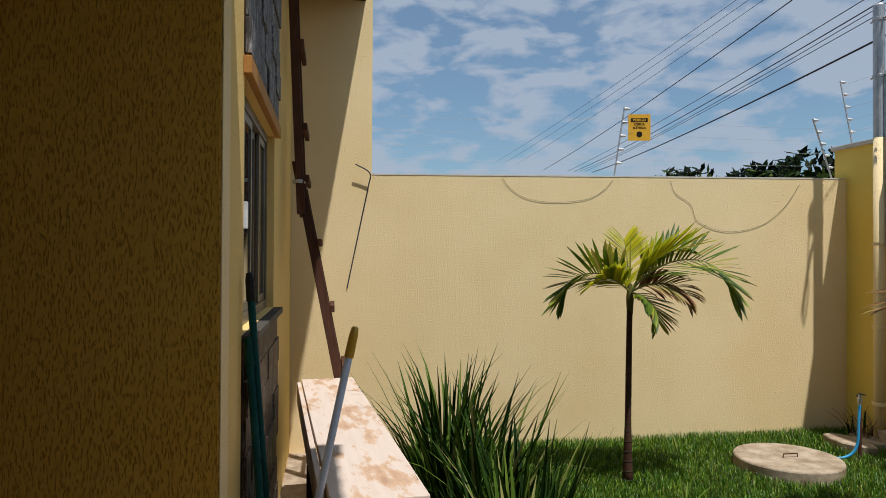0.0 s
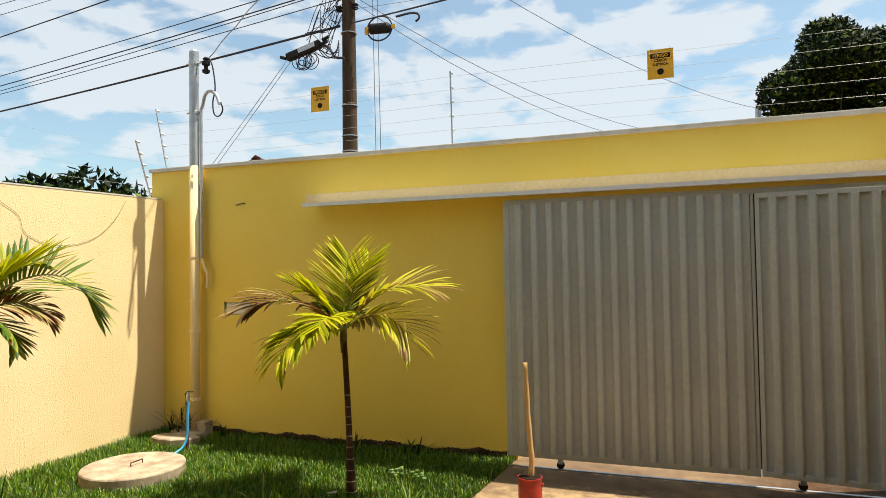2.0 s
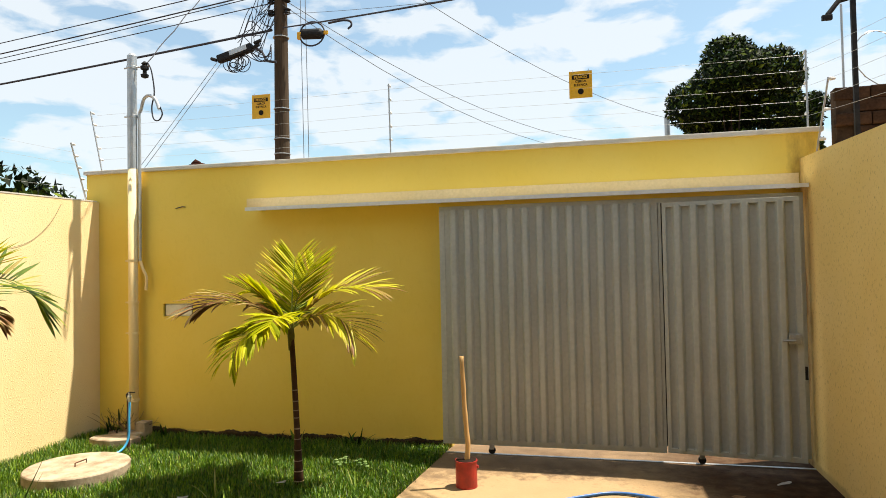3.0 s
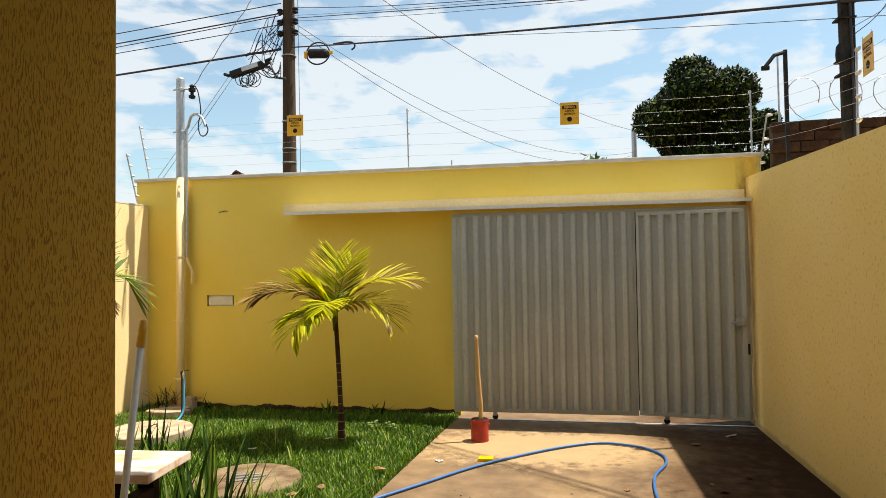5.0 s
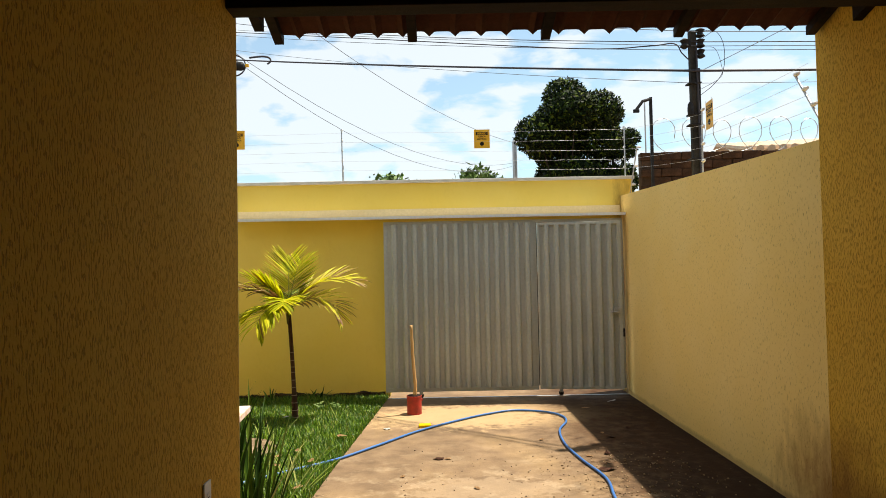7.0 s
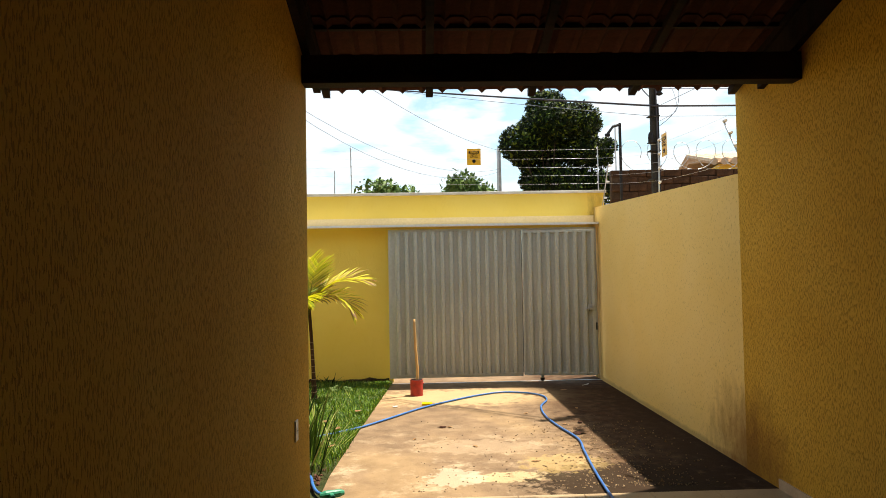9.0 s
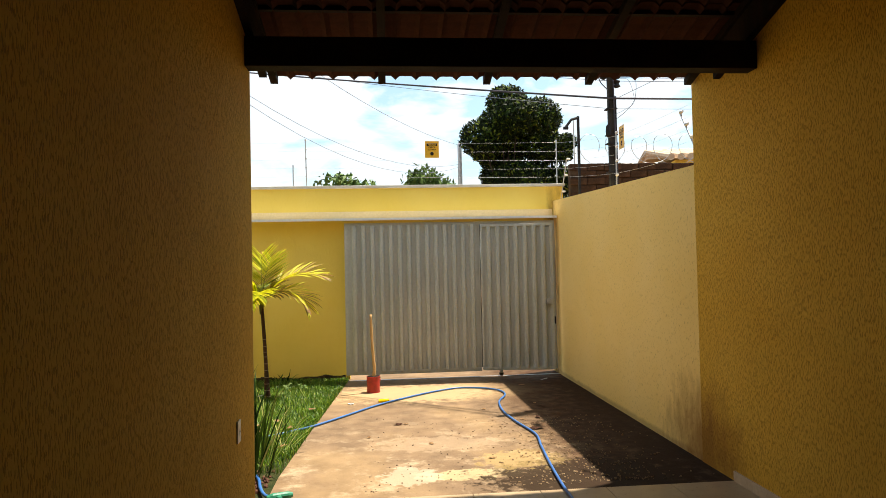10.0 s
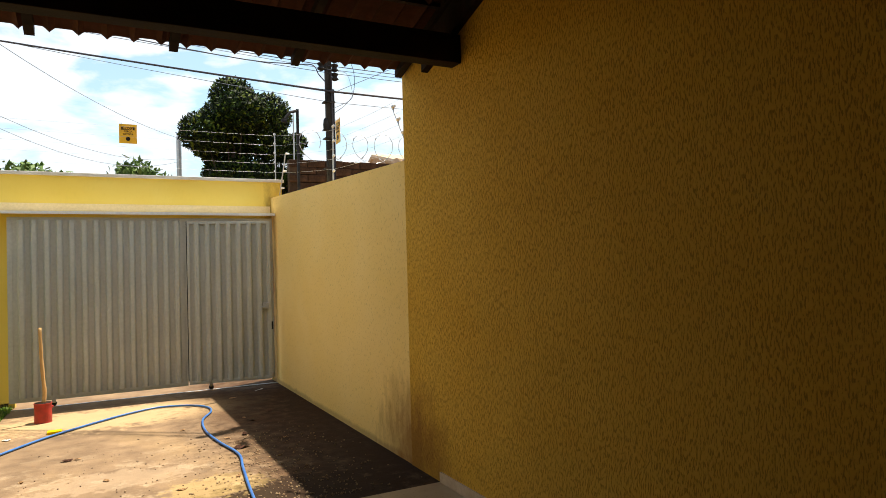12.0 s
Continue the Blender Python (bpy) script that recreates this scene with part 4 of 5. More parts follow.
for z1, z2, r, mtl, dr in ((5.62, 3.42, 0.0115, M_CABLE, 0.03), (6.70, 3.80, 0.0035, M_THIN, 0.05), (6.35, 3.70, 0.0045, M_CABLE, 0.10), (6.20, 3.66, 0.003, M_THIN, 0.04), (6.10, 3.62, 0.003, M_CABLE, 0.06), (5.85, 3.30, 0.003, M_THIN, 0.08)):
    strand("overhead_cable", sag(at(P1, z1, 0.1), at(P2, z2), dr) + sag(at(P2, z2), (12.0, 4.2, z2 + 0.4), 0.05)[1:], r, mtl, "overhead cable crossing the sky between the poles", "overhead cable", "overhead cables")
for z1, z2, y2, r, dr in ((5.60, 6.8, 16.06, 0.020, 0.25), (6.05, 6.8, 15.5, 0.008, 0.2), (6.22, 6.82, 15.2, 0.008, 0.3), (6.26, 6.82, 14.9, 0.012, 0.25), (6.44, 6.84, 14.5, 0.009, 0.2),
                          (7.40, 6.84, 12.9, 0.013, 0.25), (7.50, 7.18, 11.25, 0.006, 0.2), (7.62, 7.24, 10.5, 0.006, 0.2), (7.75, 7.29, 10.0, 0.006, 0.2)):
    strand("overhead_cable", sag(at(P1, z1, -0.1), (-38.0, y2, z2), dr, 24), r, M_CABLE, "overhead cable running down the street", "overhead cable", "street cables")
for dx in (0.0, 0.14):
    strand("stay_wire", [(-7.5 + dx, 15.3, 9.5), (-7.45 + dx, 15.3, 5.0), (-7.42 + dx, 15.3, -0.05)], 0.009, M_THIN, "thin vertical stay wire across the street", "overhead cable", "overhead cables")
strand("service_drop", [(-4.35 + 0.012 * math.sin(k * 1.9), 5.05 + k * 0.12, 3.72 + k * 0.1315) for k in range(15)] + [(-4.6, 7.9, 6.8), (-4.95, 9.15, 7.9)], 0.005, M_CABLE, "twisted service cable from the street pole to the mast", "overhead cable")
strand("overhead_cable", sag(at(P1, 6.1, 0.1), (2.3, 21.9, 5.6), 0.9), 0.006, M_THIN, "thin slack cable crossing the street", "overhead cable", "overhead cables")
strand("overhead_cable", sag(at(P1, 6.0, 0.1), (2.3, 21.9, 5.5), 1.1), 0.006, M_THIN, "thin slack cable crossing the street", "overhead cable", "overhead cables")
strand("overhead_cable", sag(at(P1, 7.75, 0.06), (2.3, 21.9, 6.35), 0.55), 0.007, M_THIN, "thin slack cable crossing the street", "overhead cable", "overhead cables")
strand("overhead_cable", sag((-6.2, 9.3, 5.2), (-7.5, 5.6, -0.04), 0.05), 0.005, M_THIN, "thin stay cable down to the neighbouring wall", "overhead cable", "overhead cables")
strand("overhead_cable", sag((-6.1, 9.3, 5.2), (-7.4, 5.6, -0.04), 0.05), 0.005, M_THIN, "thin stay cable down to the neighbouring wall", "overhead cable", "overhead cables")
strand("stay_wire", sag((1.98, 3.3, 3.75), (4.5, 1.2, 5.4), 0.02, 6), 0.003, M_THIN, "stay cable from the yard pole", "overhead cable", "overhead cables")
strand("stay_wire", sag((1.98, 3.3, 3.45), (4.6, 1.6, 4.6), 0.02, 6), 0.003, M_THIN, "stay cable from the yard pole", "overhead cable", "overhead cables")
tagged(part("far_post", tube(B(), [(2.3, 22, -0.1), (2.3, 22, 6.4), (2.3, 22, 6.5)], [0.10, 0.09, 0.06], 12), M_STEEL), "grey concrete post across the street", "post")
tagged(part("far_antenna", tube(B(), [(-4.5, 23.7, -0.1), (-4.5, 23.7, 5.9)], 0.03, 6), M_STEEL), "thin antenna mast far beyond the wall", "antenna")


# ---- neighbour's wall with razor wire ----
def brick_wall():
    w = thing("neighbour_wall", "rough unplastered brown brick wall of the neighbour beyond the side wall", kind="structure")
    x0, x1, y, top = 1.89, 5.6, 4.92, 2.96
    part("core", box(B(), x0 + 0.01, x1, y + 0.01, y + 0.13, -0.1, top - 0.01), M_MORTAR, w)
    rnd = random.Random(11)
    bricks = [part("brick", box(B(), 0, 0.245, -0.006 - 0.009 * k, 0.05, 0, 0.098, 0.012), M_BRICK, w) for k in range(3)]
    n = 0
    rows = 9
    for r in range(rows):
        z = top - 0.005 - (r + 1) * 0.102
        x = x0 + (0.0 if r % 2 else -0.0)
        off = 0.125 if r % 2 else 0.0
        for c in range(14):
            bx = x + off + c * 0.25
            if bx + 0.245 > x1:
                break
            if n < 3:
                ob = bricks[n]
            else:
                ob = new("brick", bricks[rnd.randrange(3)].data)
                ob.parent = w
            ob.location = (bx, y, z + rnd.uniform(-0.004, 0.004))
            ob.rotation_euler = (rnd.uniform(-0.03, 0.03), rnd.uniform(-0.02, 0.02), rnd.uniform(-0.02, 0.02))
            n += 1


def razor_wire():
    r = thing("razor_wire", "coiled galvanised razor wire along the neighbour's wall top", "razor wire")
    pts = []
    loops, R = 10, 0.21
    for i in range(loops * 20 + 1):
        a = i / 20 * 2 * math.pi
        x = 2.12 + i / 20 * 0.36
        k = 1.0 + 0.10 * math.sin(i / 20 * 2.1)
        pts.append((x + 0.235 * k * math.cos(a), 4.99 + 0.05 * math.cos(a + 0.4), 3.16 + R * k * math.sin(a)))
    part("coil", tube(B(), pts, 0.0042, 5), M_STEEL, r, smooth=True)
    bm = B()
    for k in range(0, len(pts) - 1, 2):
        p = Vector(pts[k])
        d = (Vector(pts[k + 1]) - p).normalized()
        s = d.orthogonal().normalized() * 0.012
        v = [bm.verts.new(p + q) for q in (-d * 0.022 + s, d * 0.022 - s, d * 0.015 + s, -d * 0.015 - s)]
        bm.faces.new((v[0], v[2], v[1], v[3]))
    part("blades", bm, M_STEEL, r, kind="stuff")
    for x in (1.98,):
        part("support", tube(B(), [(x, 4.99, 2.7), (x, 4.99, 3.62)], 0.009, 6), M_STEEL, r)


razor_wire()


def lamp_post():
    l = thing("street_camera_arm", "slim dark post with an angled arm and small camera", "camera post", at=(1.93, 4.60, 0))
    part("post", box(B(), -0.016, 0.016, -0.016, 0.016, -0.05, 3.55, 0.003), M_BLACK, l)
    part("arm", tube(B(), [(0, 0, 3.53), (-0.10, -0.02, 3.50), (-0.18, -0.04, 3.40)], 0.018, 8), M_BLACK, l)
    part("camera_body", box(B(), -0.22, -0.15, -0.06, -0.025, 3.36, 3.40, 0.008), M_BLACK, l)


lamp_post()


# ---- trees beyond ----
def tree(at_, h, r, seed, material, label, n=5200, leaf=0.16, squash=1.0, trunk=0.2, low=0.35):
    t = thing("tree", label, "tree", at=at_)
    rnd = random.Random(seed)
    bm = B()
    zc = h * (low + 1) / 2
    tube(bm, [(0, 0, 0), (0.1, 0, h * 0.25), (0, 0.1, h * 0.5), (0, 0, h * 0.8)], [trunk, trunk * 0.8, trunk * 0.5, trunk * 0.2], 10)
    lobes = []
    for i in range(17):
        a = i * 2.4
        q = rnd.uniform(0.0, 0.72)
        z = zc + (rnd.uniform(-1, 1)) * (h - zc) * 0.62 * squash
        c = Vector((math.cos(a) * r * q, math.sin(a) * r * q, z))
        lobes.append((c, rnd.uniform(0.30, 0.48) * r))
        tube(bm, [(0, 0, h * 0.35), c * 0.6 + Vector((0, 0, h * 0.14)), c], [trunk * 0.22, trunk * 0.1, trunk * 0.03], 6)
    lobes.append((Vector((0, 0, h - 0.42 * r)), 0.42 * r))
    part("trunk", bm, M_BARK, t)
    g = np.random.default_rng(seed)
    V, F = [], []
    per = n // len(lobes)
    for c, rr in lobes:
        d = g.normal(size=(per, 3))
        d /= np.linalg.norm(d, axis=1)[:, None]
        rad = rr * g.uniform(0.55, 1.05, per) ** 0.6
        p = np.array(c) + d * rad[:, None] * np.array([1, 1, 0.85])
        u = g.normal(size=(per, 3))
        u /= np.linalg.norm(u, axis=1)[:, None]
        w = np.cross(u, d + 0.3 * g.normal(size=(per, 3)))
        w /= np.linalg.norm(w, axis=1)[:, None] + 1e-9
        s = leaf * g.uniform(0.6, 1.3, per)[:, None]
        b0 = len(V)
        quad = np.stack([p - u * s, p - w * s * 0.4, p + u * s, p + w * s * 0.4], 1).reshape(-1, 3)
        V.extend(quad.tolist())
        F.extend([(b0 + 4 * i, b0 + 4 * i + 1, b0 + 4 * i + 2, b0 + 4 * i + 3) for i in range(per)])
    me = bpy.data.meshes.new("crown")
    me.from_pydata(V, [], F)
    me.materials.append(material)
    ob = new("crown", me)
    ob.parent = t
    tagged(ob, "dense crown of small leaves", kind="stuff")
    return t


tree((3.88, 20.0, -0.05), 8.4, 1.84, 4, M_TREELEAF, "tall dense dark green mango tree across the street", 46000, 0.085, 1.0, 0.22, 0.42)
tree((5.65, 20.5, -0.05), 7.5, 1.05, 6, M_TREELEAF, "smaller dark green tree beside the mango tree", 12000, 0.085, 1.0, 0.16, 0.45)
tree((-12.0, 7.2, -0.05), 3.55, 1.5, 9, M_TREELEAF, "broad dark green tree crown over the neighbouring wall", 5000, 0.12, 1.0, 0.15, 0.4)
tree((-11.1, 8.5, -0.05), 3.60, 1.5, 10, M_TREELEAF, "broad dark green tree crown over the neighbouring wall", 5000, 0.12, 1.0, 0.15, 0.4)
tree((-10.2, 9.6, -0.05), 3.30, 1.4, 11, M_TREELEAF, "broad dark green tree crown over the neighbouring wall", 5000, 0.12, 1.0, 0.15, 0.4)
tree((0.9, 23.5, -0.05), 5.85, 1.7, 12, M_FARLEAF, "light green tree beyond the street", 2600, 0.15, 0.8, 0.2, 0.6)
tree((-2.3, 23.7, -0.05), 5.65, 1.4, 13, M_FARLEAF, "light green tree beyond the street", 1900, 0.15, 0.8, 0.2, 0.65)


def sloped_roof(bm):
    vs = [bm.verts.new(p) for x in (-2.0, 2.1) for p in ((x, -1.6, 4.2), (x, 1.2, 4.78), (x, 4.0, 4.18), (x, 1.2, 4.6))]
    for f in ((0, 1, 5, 4), (1, 2, 6, 5), (2, 3, 7, 6), (3, 0, 4, 7), (0, 3, 2, 1), (4, 5, 6, 7)):
        bm.faces.new([vs[i] for i in f])
    return bm


def far_house():
    h = thing("far_house", "small yellow house with a clay tiled roof beyond the neighbour's wall", "house", at=(8.7, 13.0, -0.05), rz=-10)
    part("wall", box(B(), -1.8, 2.2, -1.2, 3.5, 0, 4.2), M_GATEWALL, h)
    roof = part("roof", sloped_roof(B()), M_TILEPALE, h, "light clay tile roof")
    for i in range(18):
        x = -2.0 + i * 0.24
        part("roof_tile", tube(B(), [(x, -1.6, 4.22), (x, 1.2, 4.8), (x, 4.0, 4.2)], 0.09, 8), M_TILEPALE, roof)


far_house()


# ---- garden things ----
def leaflet(base, dirn, L, w, side, hang, rnd):
    """One narrow leaflet, widest in its outer half, bending a little under its weight."""
    bm = B()
    q, rows_ = base.copy(), []
    cr = dirn.cross(Vector((0, 0, 1)))
    cr = cr.normalized() if cr.length > 0.05 else side
    bend = hang * rnd.uniform(0.5, 1.2)
    for j in range(6):
        t = j / 5
        wd = w * (0.45 + 1.3 * t) * (1 - t ** 3) + 0.0005
        keel = dirn.cross(cr).normalized() * wd * 0.35
        rows_.append((bm.verts.new(q - cr * wd), bm.verts.new(q - keel), bm.verts.new(q + cr * wd)))
        q = q + dirn * (L / 5)
        dirn = (dirn + Vector((0, 0, -bend * (0.08 + 0.30 * t)))).normalized()
    for a, b in zip(rows_, rows_[1:]):
        for k in range(2):
            bm.faces.new((a[k], a[k + 1], b[k + 1], b[k]))
    return bm


def frond(parent, origin, az, elev, length, droop, seed, material, leaf=0.30, n=16, hang=0.5, twist=0.0):
    """One feather leaf: an arching midrib with two ranks of leaflets."""
    rnd = random.Random(seed)
    a = radians(az)
    out = Vector((math.cos(a), math.sin(a), 0))
    side = Vector((-math.sin(a), math.cos(a), 0))
    pts, p, e = [], Vector((0, 0, 0)), radians(elev)
    steps = 14
    for i in range(steps + 1):
        pts.append(p.copy())
        p = p + (out * math.cos(e) + Vector((0, 0, math.sin(e)))) * (length / steps)
        e -= radians(droop) / steps * (0.5 + 1.2 * i / steps)
    holder = part("frond", tube(B(), pts, [0.009 * (1 - 0.8 * i / steps) for i in range(steps + 1)], 6), M_STEM, parent, "arching palm leaf")
    holder.location = origin
    for i in range(n):
        f = 0.16 + 0.84 * i / (n - 1)
        k = f * steps
        i0 = min(int(k), steps - 1)
        base = pts[i0].lerp(pts[i0 + 1], k - i0)
        d = (pts[i0 + 1] - pts[i0]).normalized()
        up = side.cross(d).normalized() * -1
        if up.z < 0:
            up = -up
        across = side * math.cos(twist) + up * math.sin(twist)
        for s in (-1, 1):
            if rnd.random() < 0.05:
                continue
            L = leaf * (0.50 + 0.65 * math.sin(math.pi * (0.10 + 0.78 * f))) * rnd.uniform(0.85, 1.12)
            fwd = 0.62 + 0.70 * f * f
            dirn = (across * s + d * fwd + up * rnd.uniform(-0.05, 0.25)).normalized()
            part("leaflet", leaflet(base, dirn, L, 0.0148 * rnd.uniform(0.8, 1.25), side, hang, rnd), material, holder)


M_STEM = mottled("yellow green palm stem", (0.22, 0.24, 0.03), (0.30, 0.28, 0.05), 8, 0.5)


M_CROWN = mottled("brown green crown sheath", (0.10, 0.08, 0.02), (0.16, 0.15, 0.04), 12, 0.6)


def palm(at_, lean, h, fronds, label, seed, spear=0.0, ring=None):
    p = thing("palm", label, "palm tree", "young palms in the lawn", at=at_)
    k = 12
    pts = [Vector((lean[0] * (i / k) ** 1.5, lean[1] * (i / k) ** 1.5, h * i / k - 0.03)) for i in range(k + 1)]
    rad = [0.040 - 0.016 * min(1, i / 4) - 0.004 * i / k for i in range(k + 1)]
    part("trunk", tube(B(), pts, rad, 14), M_TRUNK, p, "dark ringed trunk", smooth=True)
    rnd = random.Random(seed)
    z = 0.06
    while z < h * 0.62:
        f = z / h
        i0 = f * k
        i = int(i0)
        c = pts[i].lerp(pts[i + 1], i0 - i)
        r = rad[i] + (rad[i + 1] - rad[i]) * (i0 - i)
        part("leaf_scar", lathe(B(), [(r + 0.0005, -0.004), (r + 0.0025, -0.002), (r + 0.0025, 0.002), (r + 0.0005, 0.004)], 14, c), ring or M_RING, p)
        z += rnd.uniform(0.055, 0.085)
    top = pts[-1]
    part("crownshaft", tube(B(), [top + Vector((0, 0, z_)) for z_ in (-0.16, -0.05, 0.06)], [0.021, 0.028, 0.016], 12), M_CROWN, p)
    for i, (az, el, ln, dr, mtl, hang, twist) in enumerate(fronds):
        frond(p, top, az, el, ln, dr, seed * 31 + i, mtl, 0.33 * min(1.15, max(0.6, ln / 0.6)), 27, hang, radians(twist))
    if spear:
        part("spear_leaf", tube(B(), [top, top + Vector((0.004, 0, spear * 0.6)), top + Vector((0, 0.004, spear))], [0.008, 0.006, 0.001], 6), M_STEM, p)
    return p


palm((-3.90, 2.44, 0.0), (-0.01, 0.02), 1.40, [
    (266, 44, 0.60, 118, M_PALMA, 0.15, 38),
    (290, 40, 0.36, 70, M_PALMB, 0.3, 30),
    (76, 50, 0.86, 118, M_PALMA, 0.15, 34),
    (84, 60, 0.56, 60, M_PALMB, 0.15, -25),
    (175, 80, 0.40, 20, M_PALMB, 0.2, 0),
    (62, 30, 0.42, 80, M_PALMDRY, 0.8, 30),
    (30, -8, 0.32, 80, M_PALMA, 0.2, 0),
    (225, 62, 0.34, 60, M_PALMB, 0.3, 20)],
    "slim young palm with drooping green fronds before the cream wall", 3, 0.40, M_BARK)
palm((-2.16, 3.94, 0.0), (-0.06, 0.02), 1.20, [
    (98, 84, 0.56, 16, M_PALMB, 0.15, 0),
    (70, 76, 0.56, 30, M_PALMB, 0.2, 0),
    (176, 56, 0.50, 45, M_PALMB, 0.25, 30),
    (196, 42, 0.74, 70, M_PALMDRY, 0.8, 8),
    (4, 52, 0.76, 68, M_PALMMIX, 0.4, 14),
    (354, 36, 0.62, 104, M_PALMMIX, 0.6, 12),
    (246, 16, 0.58, 76, M_PALMB, 1.5, 0),
    (215, 14, 0.46, 50, M_PALMB, 0.7, 10),
    (275, 40, 0.44, 80, M_PALMB, 0.7, 0),
    (120, 44, 0.50, 70, M_PALMA, 0.35, 0)],
    "slim young palm with sunlit yellow green fronds before the yellow wall", 5)


def sword_clump(at_, n, length, seed, spread=0.13, label="clump of tall dark green sword-shaped leaves before the house", lean=0.45, material=None, broad=1.0):
    c = thing("sword_leaf_plant", label, "garden plant", "sword leaf plants", at=at_)
    rnd = random.Random(seed)
    for i in range(n):
        a = rnd.uniform(0, 2 * math.pi)
        q = spread * math.sqrt(rnd.random())
        p = Vector((q * math.cos(a), q * math.sin(a), -0.02))
        L = length * rnd.uniform(0.55, 1.05)
        az = a + rnd.uniform(-0.7, 0.7)
        out = Vector((math.cos(az), math.sin(az), 0))
        side = Vector((-math.sin(az), math.cos(az), 0))
        tilt = rnd.uniform(0.03, lean)
        bend = rnd.uniform(0.1, 0.9) * (1.8 if rnd.random() < 0.15 else 1)
        w = rnd.uniform(0.010, 0.016) * broad
        bm = B()
        prev = None
        seg = 6
        for j in range(seg + 1):
            t = j / seg
            wd = w * (0.7 + 0.6 * t) * (1 - t ** 2.5) + 0.0006
            mid = p + Vector((0, 0, 0))
            row = (bm.verts.new(mid - side * wd), bm.verts.new(mid + out * wd * 0.35), bm.verts.new(mid + side * wd))
            if prev:
                for k in range(2):
                    bm.faces.new((prev[k], prev[k + 1], row[k + 1], row[k]))
            prev = row
            an = tilt + bend * t * t
            p = p + (out * math.sin(an) + Vector((0, 0, math.cos(an)))) * (L / seg)
        part("leaf", bm, material or M_SPIKE, c)


for i, (x, y, n, L) in enumerate(((-3.85, 1.10, 80, 1.05), (-3.40, 1.05, 120, 1.12), (-3.0, 1.2, 100, 1.02), (-2.65, 1.3, 70, 0.90), (-2.25, 1.2, 60, 0.92), (-1.95, 1.05, 50, 0.88), (-1.75, 0.95, 40, 0.88))):
    sword_clump((x, y, 0), int(n * 0.8), L, 40 + i)


M_DAMP = mottled("damp brown concrete", (0.07, 0.042, 0.022), (0.26, 0.19, 0.12), 7, 0.8, 0, 60, 0.002)


def manhole(at_, r, h, label, slats):
    m = thing("manhole_cover", label, "manhole cover", at=at_)
    part("disc", lathe(B(), [(r, -0.08), (r, h - 0.012), (r - 0.006, h - 0.003), (r - 0.016, h), (r * 0.5, h + 0.001), (0.01, h + 0.002)], 48), M_CONC if slats else M_DAMP, m, "round concrete slab")
    if slats:
        part("handle", tube(B(), [(0.03, -0.06, h), (0.03, -0.06, h + 0.03), (0.03, 0.06, h + 0.03), (0.03, 0.06, h)], 0.005, 6), M_LADDER, m, "rusty lifting handle")
    else:
        bm = B()
        for i in range(6):
            box(bm, -0.12, 0.12, -0.1 + i * 0.035, -0.085 + i * 0.035, h, h + 0.008)
        part("grate", bm, M_STEEL, m, "small steel grate")
    return m


manhole((-4.05, 3.83, 0), 0.39, 0.085, "thick round pale concrete cover with a wire handle on the lawn", True)
manhole((-2.46, 2.68, 0), 0.40, 0.035, "flat round concrete cover with a small grate in the grass", False)


def slab_stone(at_, rx, ry, h, rz, seed, label, name="paving_stone", material=None):
    rnd = random.Random(seed)
    bm = B()
    n = 9
    top = []
    for z, s in ((-0.03, 1.0), (h - 0.01, 1.0), (h, 0.94)):
        rnd2 = random.Random(seed)
        top.append([bm.verts.new((rx * s * math.cos(2 * math.pi * i / n) * rnd2.uniform(0.85, 1.1), ry * s * math.sin(2 * math.pi * i / n) * rnd2.uniform(0.85, 1.1), z)) for i in range(n)])
    for a, b in zip(top, top[1:]):
        for i in range(n):
            bm.faces.new((a[i], a[(i + 1) % n], b[(i + 1) % n], b[i]))
    bm.faces.new(top[-1])
    bm.faces.new(top[0][::-1])
    ob = part(name, bm, material or M_CONC)
    ob.matrix_world = pose(*at_, 0, 0, rz)
    return tagged(ob, label, "stone")


slab_stone((-4.45, 4.72, 0.02), 0.24, 0.13, 0.05, 10, 2, "flat pale stone slab lying on the lawn by the wall corner")
slab_stone((-4.50, 4.95, 0.02), 0.20, 0.10, 0.04, 0, 4, "flat grey stone slab lying by the wall corner")
tagged(part("concrete_block", box(B(), -4.42, -4.30, 4.96, 5.08, -0.02, 0.15, 0.01), M_CONC), "small concrete block at the foot of the mast", "block")


def tap():
    t = thing("garden_tap", "garden tap on a brown stand pipe with a blue hose", "garden tap", at=(-4.17, 4.57, 0))
    part("riser", tube(B(), [(0, 0, -0.05), (0, 0, 0.49)], 0.014, 10), M_LADDER, t, "brown stand pipe")
    part("elbow", tube(B(), smooth_path([(0, 0, 0.48), (0.0, -0.01, 0.505), (0.03, -0.03, 0.51)], 3), 0.016, 10), M_BLACK, t)
    body = part("valve", lathe(B(), [(0.012, -0.05), (0.016, -0.03), (0.02, 0.0), (0.012, 0.02), (0.010, 0.04)], 14, (0.045, -0.04, 0.495)), M_STEEL, t, "metal valve")
    part("lever", box(B(), 0.03, 0.10, -0.048, -0.032, 0.53, 0.538, 0.002), M_BLACK, body)
    part("hose", tube(B(), smooth_path([(0.045, -0.04, 0.455), (0.055, -0.06, 0.30), (0.06, -0.08, 0.12), (0.04, -0.16, 0.03), (0.0, -0.35, 0.012), (0.1, -0.6, 0.012)], 5), 0.011, 10), M_AQUA, t, "bright blue garden hose", smooth=True)


tap()


